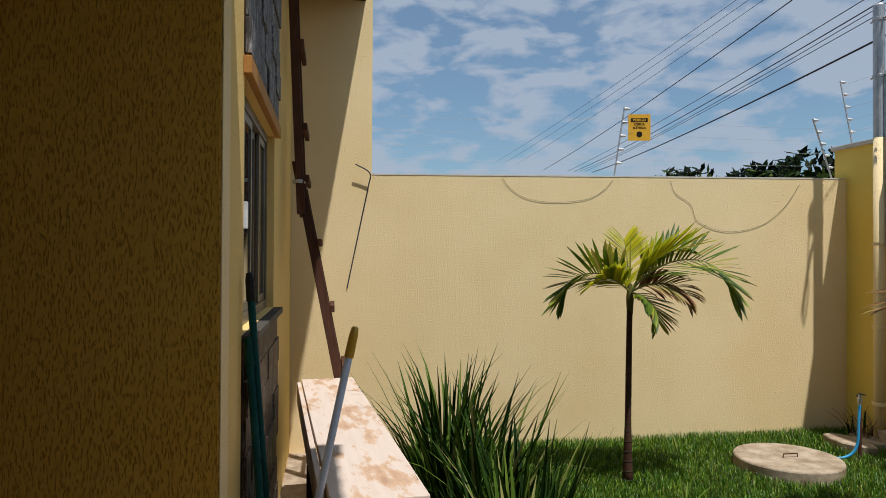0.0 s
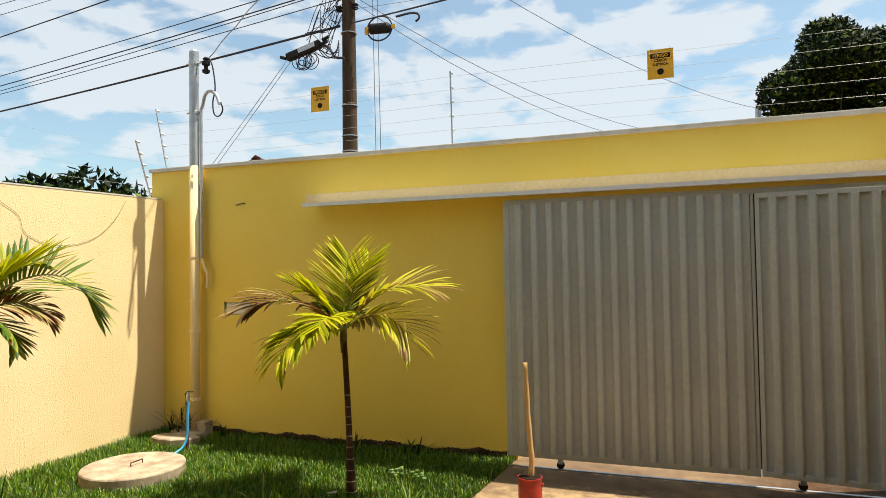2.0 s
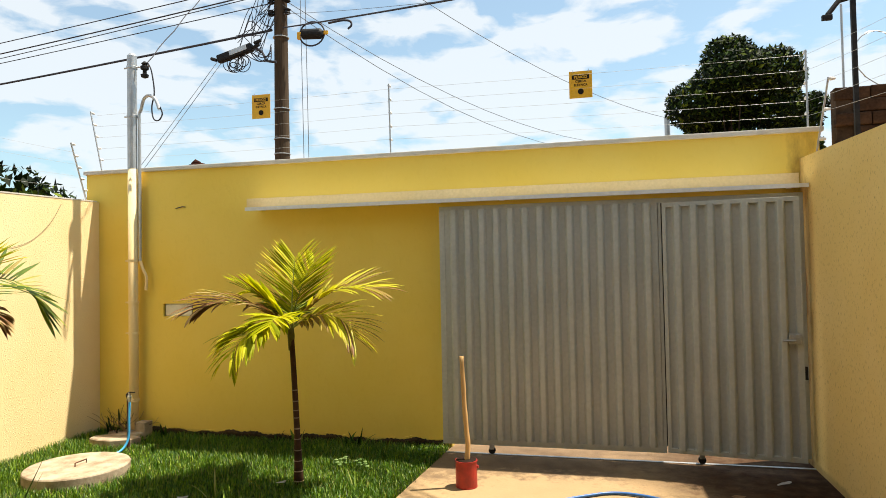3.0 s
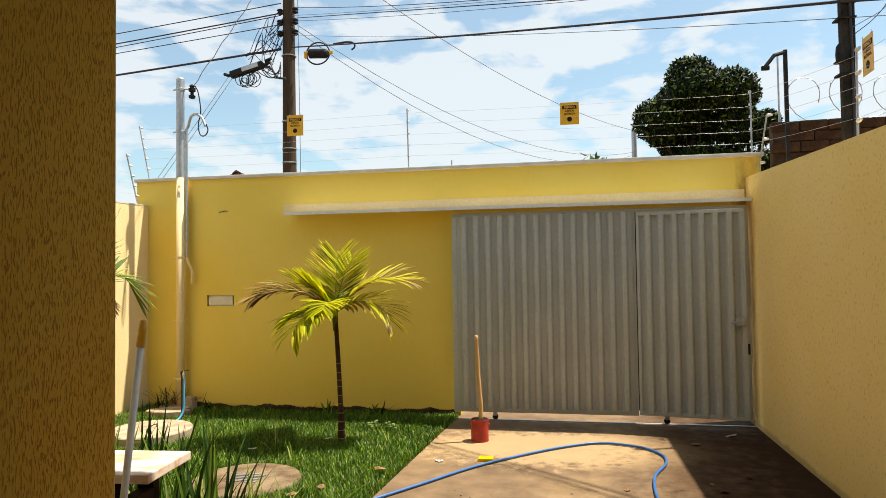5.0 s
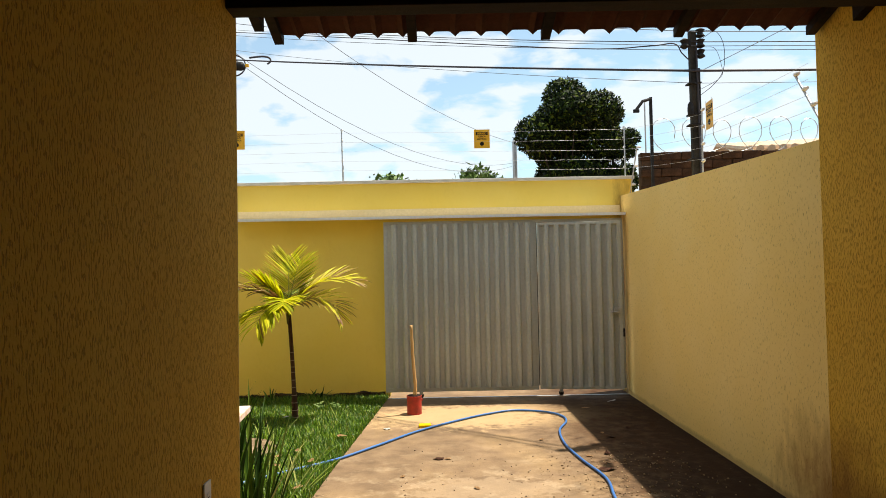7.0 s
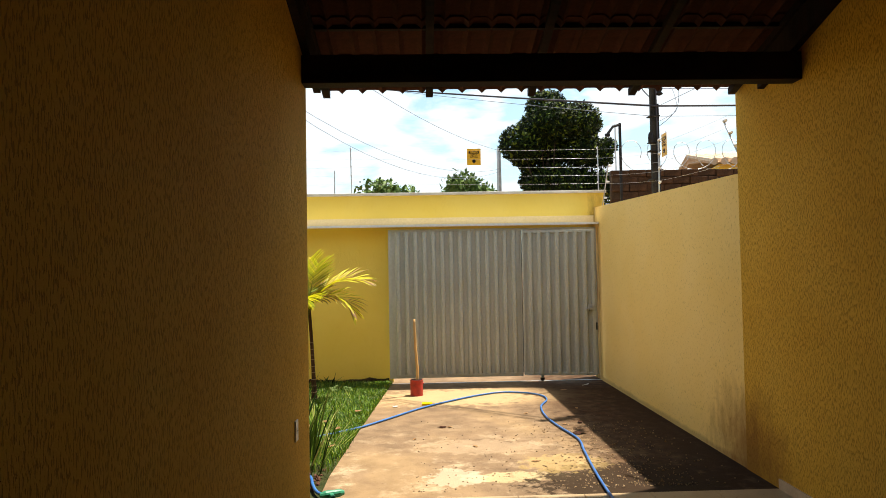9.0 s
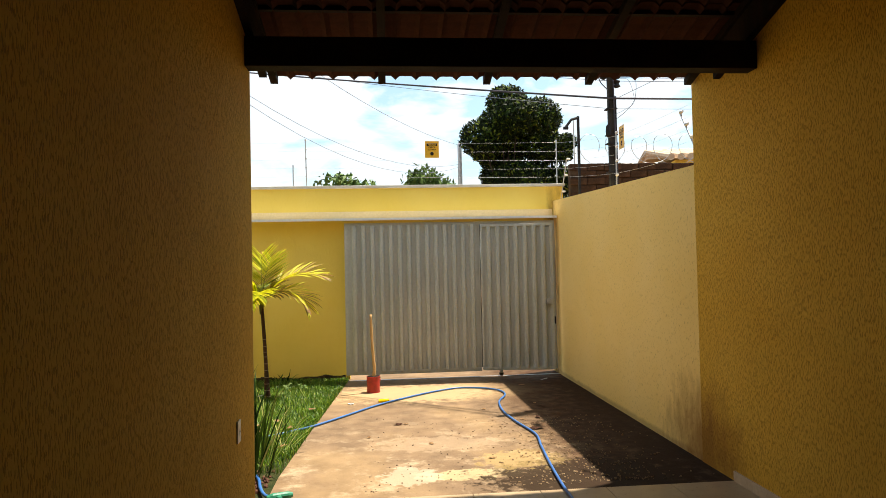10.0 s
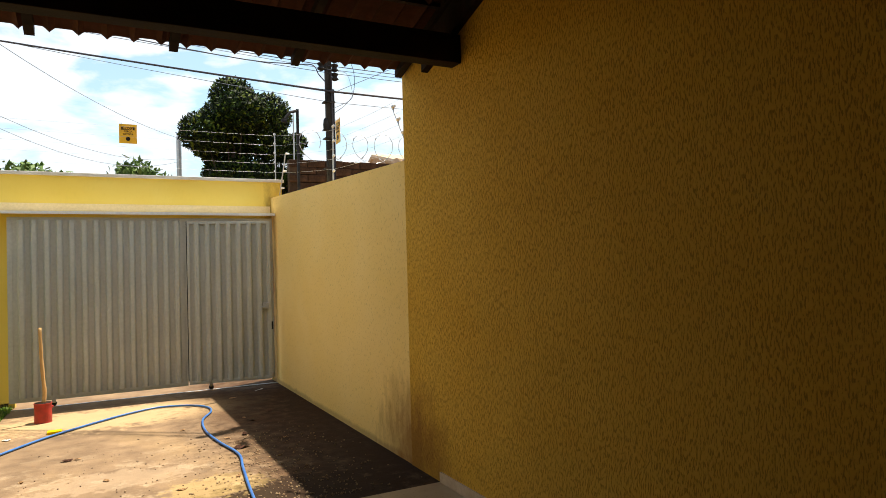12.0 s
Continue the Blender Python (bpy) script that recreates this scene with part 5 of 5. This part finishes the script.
def hose():
    pts = [(-2.35, 1.45, 0.02), (-2.0, 1.85, 0.02), (-1.62, 2.20, 0.02), (-1.44, 2.40, 0.014), (-1.17, 2.78, 0.014), (-0.81, 3.30, 0.014), (-0.37, 3.76, 0.014), (-0.05, 4.02, 0.014), (0.20, 4.13, 0.014), (0.50, 4.03, 0.014), (0.65, 3.82, 0.014), (0.65, 3.56, 0.014), (0.52, 3.20, 0.014), (0.48, 2.72, 0.014), (0.52, 2.25, 0.014), (0.60, 1.75, 0.014), (0.56, 1.35, 0.014), (0.51, 0.85, 0.014), (0.47, 0.3, 0.016), (0.46, -0.1, 0.018), (0.4, -0.8, 0.018), (0.2, -1.7, 0.018)]
    tagged(part("garden_hose", tube(B(), smooth_path(pts, 8), 0.0105, 12), M_BLUE, smooth=True), "long blue garden hose looping across the concrete drive", "garden hose")
    pts = [(-1.76, 1.0, 0.02), (-1.67, 0.78, 0.02), (-1.62, 0.58, 0.02), (-1.56, 0.42, 0.02), (-1.48, 0.34, 0.02)]
    tagged(part("hose_end", tube(B(), smooth_path(pts, 6), 0.012, 10), M_BLUE, smooth=True), "end of a blue hose lying at the house corner", "garden hose")
    n = thing("hose_sprayer", "green plastic hose sprayer lying on the floor at the house corner", "hose sprayer", at=(-1.44, 0.32, 0.01), rz=20)
    part("barrel", tube(B(), [(-0.09, 0, 0.03), (-0.05, 0, 0.03), (0.05, 0, 0.03), (0.08, 0, 0.03)], [0.018, 0.028, 0.026, 0.015], 12), M_NOZZLE, n)
    part("grip", box(B(), -0.03, 0.0, -0.09, -0.01, 0.012, 0.045, 0.008), M_NOZZLE, n)


hose()


def paint_can():
    c = thing("paint_can", "red smeared paint can standing on the drive before the gate", "paint can", at=(-0.90, 4.12, 0))
    part("body", lathe(B(), [(0.078, 0.0), (0.082, 0.004), (0.080, 0.012), (0.080, 0.185), (0.084, 0.19), (0.084, 0.196), (0.074, 0.196), (0.074, 0.175)], 32), M_RED, c)
    part("lid_rim", lathe(B(), [(0.072, 0.0), (0.076, 0.003), (0.072, 0.006)], 32, (0, 0, 0.196)), M_DARKWOOD, c, "paint-crusted dark rim")
    part("lug", tube(B(), [(0.079, 0, 0.15), (0.092, 0, 0.15)], 0.012, 10), M_RED, c)
    s = thing("stick", "bent bare wooden stick standing upright in the paint can", "stick", at=(-0.92, 4.12, 0.18))
    part("shaft", tube(B(), smooth_path([(0.025, 0, -0.0), (0.035, 0.0, 0.12), (0.028, 0, 0.22), (0.015, 0, 0.40), (0.008, 0, 0.58), (0.0, 0, 0.78)], 4), [0.020 - 0.0002 * i + 0.0012 * math.sin(i * 1.3) for i in range(21)], 12), M_STICK, s, smooth=True)


paint_can()
tagged(part("sponge", box(B(), -0.83, -0.71, 3.46, 3.55, 0.0, 0.025, 0.006), M_SPONGE), "bright yellow sponge on the drive", "sponge")


def litter(name, at_, size, material, label, seed, cat="litter", group=""):
    rnd = random.Random(seed)
    bm = B()
    n = 7
    c = bm.verts.new((0, 0, size * 0.22))
    rim = [bm.verts.new((size * rnd.uniform(0.6, 1.1) * math.cos(2 * math.pi * i / n), size * 0.6 * rnd.uniform(0.6, 1.1) * math.sin(2 * math.pi * i / n), rnd.uniform(0.0, 0.25) * size)) for i in range(n)]
    for i in range(n):
        bm.faces.new((c, rim[i], rim[(i + 1) % n]))
    bmesh.ops.solidify(bm, geom=bm.faces[:], thickness=0.0015)
    ob = part(name, bm, material)
    ob.matrix_world = pose(*at_, 0, 0, rnd.uniform(0, 360))
    return tagged(ob, label, cat, group)


for i, (x, y) in enumerate(((-2.22, 3.78), (-2.75, 3.35))):
    litter("paper_scrap", (x, y, 0.06), 0.05, M_PAPER, "crumpled white paper scrap in the grass", 20 + i, "litter", "paper scraps")
litter("paper_scrap", (-1.14, 3.42, 0.003), 0.05, M_PAPER, "flat white paper scrap on the drive", 25)
litter("paper_scrap", (1.36, 4.55, 0.003), 0.07, M_PAPER, "flat white paper scrap on the shaded drive", 26)
litter("paper_scrap", (0.98, 4.2, 0.003), 0.06, M_LEAFDRY, "pale scrap on the shaded drive", 27)
for i, (x, y) in enumerate(((-1.52, 3.0), (-1.82, 2.55), (-1.95, 2.35), (-1.65, 2.2), (-1.9, 2.1), (-1.62, 1.55))):
    litter("fallen_leaf", (x, y, 0.045), 0.06, M_LEAFDRY, "curled dry brown leaf on the lawn", 30 + i, "leaf", "fallen leaves")
for i, (x, y) in enumerate(((-0.55, 2.35), (-0.35, 1.6), (0.62, 2.35), (0.5, 1.2), (0.1, 1.1), (-0.9, 1.9), (0.9, 3.1), (0.3, 2.9))):
    litter("fallen_leaf", (x, y, 0.003), 0.035, M_LEAFDRY, "small dry brown leaf on the drive", 50 + i, "leaf", "fallen leaves")


for i, (x, y, sz) in enumerate(((0.66, 1.97, 0.085), (0.78, 2.42, 0.06), (-0.62, 2.35, 0.055), (0.95, 2.95, 0.05), (1.20, 3.3, 0.045))):
    litter("fallen_leaf", (x, y, 0.003), sz, M_LADDER, "reddish brown dead leaf on the drive", 70 + i, "leaf", "fallen leaves")


# ---- bench and tools by the house front ----
def bench():
    b = thing("work_bench", "pale ply board with brown blotches on dark timber legs", "bench", at=(-1.67, 0.51, 0), rz=185)
    part("board", box(B(), 0.0, 2.27, -0.17, 0.17, 0.765, 0.80, 0.004), M_BOARD, b, "pale ply board with reddish blotches")
    part("side_board", box(B(), 0.25, 2.25, 0.175, 0.20, 0.65, 0.785, 0.004), M_BOARD, b, "pale plank along the edge")
    for x in (0.12, 1.9):
        for y in (-0.13, 0.10):
            part("leg", box(B(), x, x + 0.07, y, y + 0.05, -0.03, 0.765, 0.004), M_DARKWOOD, b)
        part("cross_bar", box(B(), x + 0.0, x + 0.06, -0.13, 0.15, 0.60, 0.66, 0.004, pose(0, 0, 0.012)), M_DARKWOOD, b)


bench()


def ladder():
    l = thing("wooden_ladder", "home-made reddish brown timber ladder leaning on the house front", "ladder")
    lower = (Vector((0, 0.545, 0.0)), Vector((0, 0.095, 2.26)))
    upper = (Vector((0, 0.130, 1.90)), Vector((0, 0.050, 3.66)))

    def board(x, a, b, wide, thick):
        d = (b - a).normalized()
        ob = part("rail", box(B(), -thick / 2, thick / 2, -wide / 2, wide / 2, 0.0, (b - a).length, 0.005), M_LADDER, l)
        ob.matrix_local = Matrix.Translation((x, a.y, a.z)) @ d.to_track_quat("Z", "Y").to_matrix().to_4x4()
    for x in (-3.98, -4.36):
        board(x, *lower, 0.062, 0.04)
        board(x + 0.03, *upper, 0.055, 0.03)
        part("wire_binding", lathe(B(), [(0.040, -0.012), (0.043, -0.008), (0.043, 0.008), (0.040, 0.012)], 12, (x + 0.01, 0.115, 2.12)), M_STEEL, l, "wire lashing")
    for i, z in enumerate((0.42, 0.84, 1.26, 1.70, 2.14, 2.48, 3.05)):
        a, b = lower if z < 2.2 else upper
        y = a.y + (b.y - a.y) * (z - a.z) / (b.z - a.z)
        part("rung", box(B(), -4.42, -3.93 - 0.012 * (i % 3), y + 0.030, y + 0.062, z - 0.020, z + 0.026, 0.004, pose(0, 0, 0.01 * (i % 2))), M_LADDER, l)


ladder()


def handle_pole(name, bottom, top, r, material, capmat, label, cat):
    h = thing(name, label, cat)
    a, b = Vector(bottom), Vector(top)
    d = (b - a).normalized()
    part("shaft", tube(B(), [a, b - d * 0.10], r, 14), material, h, smooth=True)
    cap = part("hanging_cap", tube(B(), [b - d * 0.11, b - d * 0.105, b - d * 0.03, b - d * 0.004, b], [r, r * 1.25, r * 1.15, r * 0.9, r * 0.4], 14), capmat, h, smooth=True)
    part("ferrule", tube(B(), [a + d * 0.02, a + d * 0.10], r * 1.3, 14), capmat, h)
    return h


handle_pole("broom", (-1.70, 0.13, 0.0), (-1.73, 0.42, 1.38), 0.0135, M_POLEWHITE, M_GOLD, "upturned broom with pale grey blue handle beside the bench", "broom")
handle_pole("mop_handle", (-1.93, 0.16, 0.01), (-2.00, 0.03, 1.56), 0.014, M_GREEN, M_BLACK, "dark green mop handle leaning on the house front", "mop")
handle_pole("mop_handle", (-1.86, 0.15, 0.01), (-1.98, 0.03, 1.32), 0.014, M_GREEN, M_GREEN, "dark green handle leaning on the house front", "mop")


def outlet():
    o = thing("wall_socket", "white plastic socket plate on the ochre garage wall", "socket", at=(HX, -0.45, 0.66))
    part("plate", box(B(), 0, 0.009, -0.038, 0.038, -0.06, 0.06, 0.003), M_WHITE, o)
    part("socket_insert", box(B(), 0.009, 0.012, -0.016, 0.016, -0.018, 0.018, 0.001), M_WHITE, o)
    for y in (-0.009, 0.0, 0.009):
        part("pin_hole", tube(B(), [(0.011, y, 0), (0.0128, y, 0)], 0.0025, 8), M_BLACK, o)


outlet()


# ---- wall wires ----
strand("slack_wire", smooth_path([(LX + 0.005, 1.78, 2.31), (LX + 0.005, 1.85, 2.22), (LX + 0.005, 2.0, 2.13), (LX + 0.005, 2.25, 2.10), (LX + 0.005, 2.55, 2.13), (LX + 0.005, 2.72, 2.22), (LX + 0.005, 2.80, 2.31)], 5), 0.0013, M_BARK, "thin slack wire hanging down the cream wall", "loose wire", "slack wires")
strand("slack_wire", smooth_path([(LX + 0.005, 3.35, 2.31), (LX + 0.005, 3.40, 2.2), (LX + 0.005, 3.55, 2.10), (LX + 0.005, 3.62, 1.95), (LX + 0.005, 3.9, 1.86), (LX + 0.005, 4.25, 1.92), (LX + 0.005, 4.5, 2.1), (LX + 0.005, 4.65, 2.31)], 5), 0.0013, M_BARK, "thin slack wire hanging down the cream wall", "loose wire", "slack wires")
strand("dangling_wire", smooth_path([(LX + 0.06, 0.52, 2.38), (LX + 0.05, 0.64, 2.31), (LX + 0.03, 0.63, 2.2), (LX + 0.015, 0.58, 1.95), (LX + 0.005, 0.52, 1.65), (LX + 0.005, 0.46, 1.35)], 5), 0.006, M_CABLE, "dark wire dangling at the step of the side wall", "loose wire")
strand("wall_scratch_wire", [(-4.06, GY - 0.012, 2.27), (-3.98, GY - 0.014, 2.285), (-3.95, GY - 0.012, 2.28)], 0.005, M_CABLE, "short wire stub in the yellow wall", "loose wire")


def coping_tile():
    bm = box(B(), -0.075, 0.06, -0.04, 0.05, 0.0, 0.022, 0.004, pose(0, 0, 0, 0, -6, 0))
    tube(bm, [(-0.06, 0, 0.02), (-0.02, 0.0, 0.045), (0.03, 0, 0.03)], [0.02, 0.026, 0.012], 8)
    ob = part("tile_shard", bm, M_TILE)
    ob.location = (-3.86, 5.22, 2.702)
    tagged(ob, "dark broken clay tile lying on the street wall coping", "tile shard")


coping_tile()

# ---- plants along the wall foot ----
M_LONGGRASS = leafy("long pale grass", [(0.0, (0.06, 0.13, 0.01)), (0.6, (0.16, 0.26, 0.03)), (1.0, (0.42, 0.42, 0.16))], 0.6, 0.35)


def weeds():
    rnd = random.Random(77)
    for i in range(9):
        x = rnd.uniform(-4.7, -1.5) if i > 2 else -4.7 + 0.08 * i
        sword_clump((x, 5.05 - rnd.random() * 0.1, 0), 5, 0.16 + 0.1 * rnd.random() + (0.15 if i < 3 else 0), 200 + i, 0.03, "small dark weed at the foot of the yellow wall", 0.8)
    for i, (x, y) in enumerate(((-2.55, 2.25), (-2.3, 3.2), (-1.9, 2.6), (-3.4, 2.6), (-1.7, 3.9), (-1.75, 1.35), (-4.5, 3.2), (-2.6, 3.5))):
        sword_clump((x, y, 0), 6, 0.26, 300 + i, 0.03, "tuft of long pale grass in the lawn", 0.9, M_LONGGRASS, 0.4)


weeds()
for i, (x, y, n, L) in enumerate(((-1.70, 1.25, 16, 0.62), (-1.62, 1.62, 14, 0.46), (-1.78, 1.95, 12, 0.40), (-1.66, 2.35, 9, 0.30), (-1.95, 1.55, 14, 0.55))):
    sword_clump((x, y, 0), n, L, 400 + i, 0.05, "tuft of long pale arching grass beside the drive", 1.0, M_LONGGRASS, 0.42)


def dry_shrub(at_, seed):
    w = thing("dry_shrub", "small bare dry shrub in the dark corner behind the garden tap", "dry shrub", at=at_)
    rnd = random.Random(seed)
    for i in range(14):
        a = rnd.uniform(0, 6.28)
        p, d, pts = Vector((0.03 * math.cos(a), 0.03 * math.sin(a), -0.02)), Vector((0.5 * math.cos(a), 0.4 * math.sin(a), rnd.uniform(0.6, 1.2))).normalized(), []
        for k in range(6):
            pts.append(p.copy())
            p = p + d * rnd.uniform(0.04, 0.09)
            d = (d + Vector((rnd.uniform(-0.4, 0.4), rnd.uniform(-0.3, 0.3), rnd.uniform(-0.3, 0.15)))).normalized()
        part("twig", tube(B(), pts, [0.004, 0.0035, 0.003, 0.0025, 0.002, 0.0012], 5), M_LEAFDRY if i % 3 else M_BARK, w)


dry_shrub((-4.62, 4.97, 0), 5)
dry_shrub((-4.48, 5.02, 0), 9)


def broad_weed(at_, seed):
    w = thing("broadleaf_weed", "small pale green broad-leaved weed in the lawn", "weed", at=at_)
    rnd = random.Random(seed)
    bm = B()
    for i in range(9):
        a = i * 2.4
        c = Vector((0.045 * math.cos(a) * rnd.uniform(0.4, 1.3), 0.045 * math.sin(a) * rnd.uniform(0.4, 1.3), 0.05 + 0.06 * rnd.random()))
        ctr = bm.verts.new(c + Vector((0, 0, 0.008)))
        rim = [bm.verts.new(c + Vector((0.020 * math.cos(k * math.pi / 4) * (1 if k % 2 else 0.75), 0.020 * math.sin(k * math.pi / 4) * (1 if k % 2 else 0.75), 0))) for k in range(8)]
        for k in range(8):
            bm.faces.new((ctr, rim[k], rim[(k + 1) % 8]))
        tube(bm, [(0, 0, 0), c], 0.0015, 4)
    part("leaves", bm, M_WEED, w, kind="stuff")


M_WEED = leafy("pale weed leaf", [(0.0, (0.16, 0.30, 0.08)), (1.0, (0.30, 0.42, 0.16))])
broad_weed((-1.98, 4.35, 0), 1)
broad_weed((-1.80, 4.30, 0), 2)


# rough plaster edge and clods where lawn meets the yellow wall
M_CRUMB = mottled("plaster crumbs", (0.34, 0.25, 0.15), (0.16, 0.10, 0.055), 20, 0.9, 0, 60, 0.001)
# Crust tone also paints the shadow strip between wall foot and grass.
M_CRUSTSHADE = mottled("dark earth and foot shade", (0.025, 0.018, 0.010), (0.07, 0.045, 0.022), 20, 0.9, 0, 60, 0.004)


def wall_foot():
    rnd = random.Random(21)
    bm = B()
    n = 300
    tops = []
    for i in range(n + 1):
        x = LX + 0.1 + (-1.30 - LX - 0.1) * i / n
        h = 0.055 + 0.012 * math.sin(x * 7) + 0.008 * math.sin(x * 23) + rnd.uniform(-0.006, 0.006)
        tops.append([bm.verts.new(p) for p in ((x, GY - 0.03, -0.02), (x, GY - 0.022 - rnd.uniform(0, 0.006), h * 0.7), (x, GY - 0.006, h), (x, GY - 0.001, h))])
    for a, b in zip(tops, tops[1:]):
        for k in range(3):
            bm.faces.new((a[k], b[k], b[k + 1], a[k + 1]))
    tagged(part("crust_shade", bm, M_CRUSTSHADE, kind="stuff"), "dark crust with shade painted in along the yellow wall foot")
    bm = B()
    for i in range(340):
        x = rnd.uniform(-4.3, -1.3)
        h = 0.055 + 0.012 * math.sin(x * 7) + 0.008 * math.sin(x * 23)
        s = rnd.uniform(0.004, 0.010)
        m = pose(x, GY - 0.003, h + rnd.uniform(-0.004, 0.014), 0, rnd.uniform(-20, 20), 0) @ Matrix.Diagonal((rnd.uniform(1.0, 3.5), 0.6, 0.8, 1))
        bmesh.ops.create_icosphere(bm, subdivisions=1, radius=s, matrix=m)
    tagged(part("plaster_lip", bm, M_GATEWALL, kind="stuff"), "ragged flaking yellow plaster lip along the wall foot")
    bm = B()
    for i in range(330):
        a, q = rnd.uniform(-0.9, 1.3), rnd.random()
        y = 0.4 + 2.4 * rnd.random() ** 1.6
        s = rnd.uniform(0.0025, 0.007)
        bmesh.ops.create_icosphere(bm, subdivisions=1, radius=s, matrix=pose(a, y, s * 0.5, rnd.uniform(0, 90), 0, rnd.uniform(0, 90)) @ Matrix.Diagonal((1.3, 1, 0.6, 1)))
    tagged(part("grit", bm, M_STONE, kind="stuff"), "loose grit scattered on the drive")
    bm = B()
    for i in range(620):
        x = 0.75 + rnd.gauss(0, 0.34)
        y = 0.42 + 2.0 * rnd.random() ** 1.3
        s = rnd.uniform(0.0025, 0.009)
        if x < RX - 0.05:
            bmesh.ops.create_icosphere(bm, subdivisions=1, radius=s, matrix=pose(x, y, s * 0.5, rnd.uniform(0, 90), 0, rnd.uniform(0, 90)) @ Matrix.Diagonal((1.5, 1, 0.6, 1)))
    tagged(part("plaster_crumbs", bm, M_CRUMB, kind="stuff"), "pale plaster crumbs scattered on the drive")
    bm = B()
    for i in range(160):
        x, y = rnd.uniform(-1.95, -1.60), rnd.uniform(0.5, 1.05)
        s = rnd.uniform(0.008, 0.022)
        bmesh.ops.create_icosphere(bm, subdivisions=1, radius=s, matrix=pose(x, y, -0.01, rnd.uniform(0, 90), 0, rnd.uniform(0, 90)))
    tagged(part("soil_clods", bm, M_LADDER, kind="stuff"), "reddish soil clods at the corner of the bed")


wall_foot()


# ---- lawn ----
def lawn():
    g = np.random.default_rng(5)
    N = 115000
    x = g.uniform(LX, -1.2, N)
    y = g.uniform(0.95, GY, N)
    edge = np.where(y > 2.30, -1.45 + (y - 2.30) * 0.070, -1.54 + (y - 0.85) * 0.062)
    ok = x < edge + g.normal(0, 0.008, N)
    for cx, cy, r in ((-4.05, 3.83, 0.40), (-2.46, 2.68, 0.39)):
        ok &= (x - cx) ** 2 + (y - cy) ** 2 > r * r
    ok &= ~((y < 1.35) & (x > -4.2) & (g.random(N) < 0.85 - 0.5 * (y - 0.95)))
    x, y = x[ok], y[ok]
    n = len(x)
    patch = 0.5 + 0.5 * np.sin(x * 3.1 + 1.7 * np.sin(y * 2.3)) * np.sin(y * 2.7 + x)
    h = g.uniform(0.025, 0.06, n) * (0.75 + 0.5 * patch)
    a = g.uniform(0, 2 * np.pi, n)
    lean = g.uniform(0.1, 0.9, n) * h
    w = g.uniform(0.0014, 0.0031, n)
    u = np.stack([np.cos(a), np.sin(a), 0 * a], 1)
    s = np.stack([-np.sin(a), np.cos(a), 0 * a], 1)
    b = np.stack([x, y, 0 * x - 0.015], 1)
    mid = b + u * (lean * 0.35)[:, None] + np.array([0, 0, 1]) * (h * 0.65 + 0.01)[:, None]
    tip = b + u * lean[:, None] + np.array([0, 0, 1]) * (h + 0.012)[:, None]
    V = np.stack([b - s * w[:, None], b + s * w[:, None], mid - s * (w * 0.8)[:, None], mid + s * (w * 0.8)[:, None], tip], 1).reshape(-1, 3)
    i = np.arange(n)[:, None] * 5
    Q = (i + np.array([0, 1, 3, 2])).tolist()
    T = (i + np.array([2, 3, 4])).tolist()
    me = bpy.data.meshes.new("lawn_grass")
    me.from_pydata(V.tolist(), [], Q + T)
    me.materials.append(M_GRASS)
    tagged(new("lawn_grass", me), "short bright green lawn", "grass", kind="stuff")
    part("lawn_soil", box(B(), LX, -1.2, 0.30, GY, -0.1, -0.012), M_SOIL, kind="structure", label="dark earth under the lawn")


M_SOIL = mottled("dark earth under grass", (0.015, 0.025, 0.006), (0.045, 0.045, 0.015), 12, 0.95, 0, 60, 0.01)
lawn()

# ---- pieces: cladding stones, bricks, floor tiles ----
cladding("cladding_upper", 2.40, 3.70, "streaked grey stone cladding over the window", M_CLAD)
cladding("cladding_lower", 0.0, 1.285, "streaked stone cladding under the window, brown shade painted in", M_CLADSHADE)
brick_wall()


def floor_tiles():
    f = thing("floor", "cream ceramic tiled garage floor, dusty at the edge", kind="structure")
    s, base = 0.46, None
    for r in range(16):
        for c in range(7):
            if base is None:
                base = ob = part("tile", box(B(), 0.002, s - 0.002, -s + 0.002, -0.002, -0.008, 0.004, 0.0015), M_FLOORTILE, f)
            else:
                ob = new("tile", base.data)
                ob.parent = f
            ob.location = (HX + c * s, FLOOR_Y - r * s, 0)


floor_tiles()
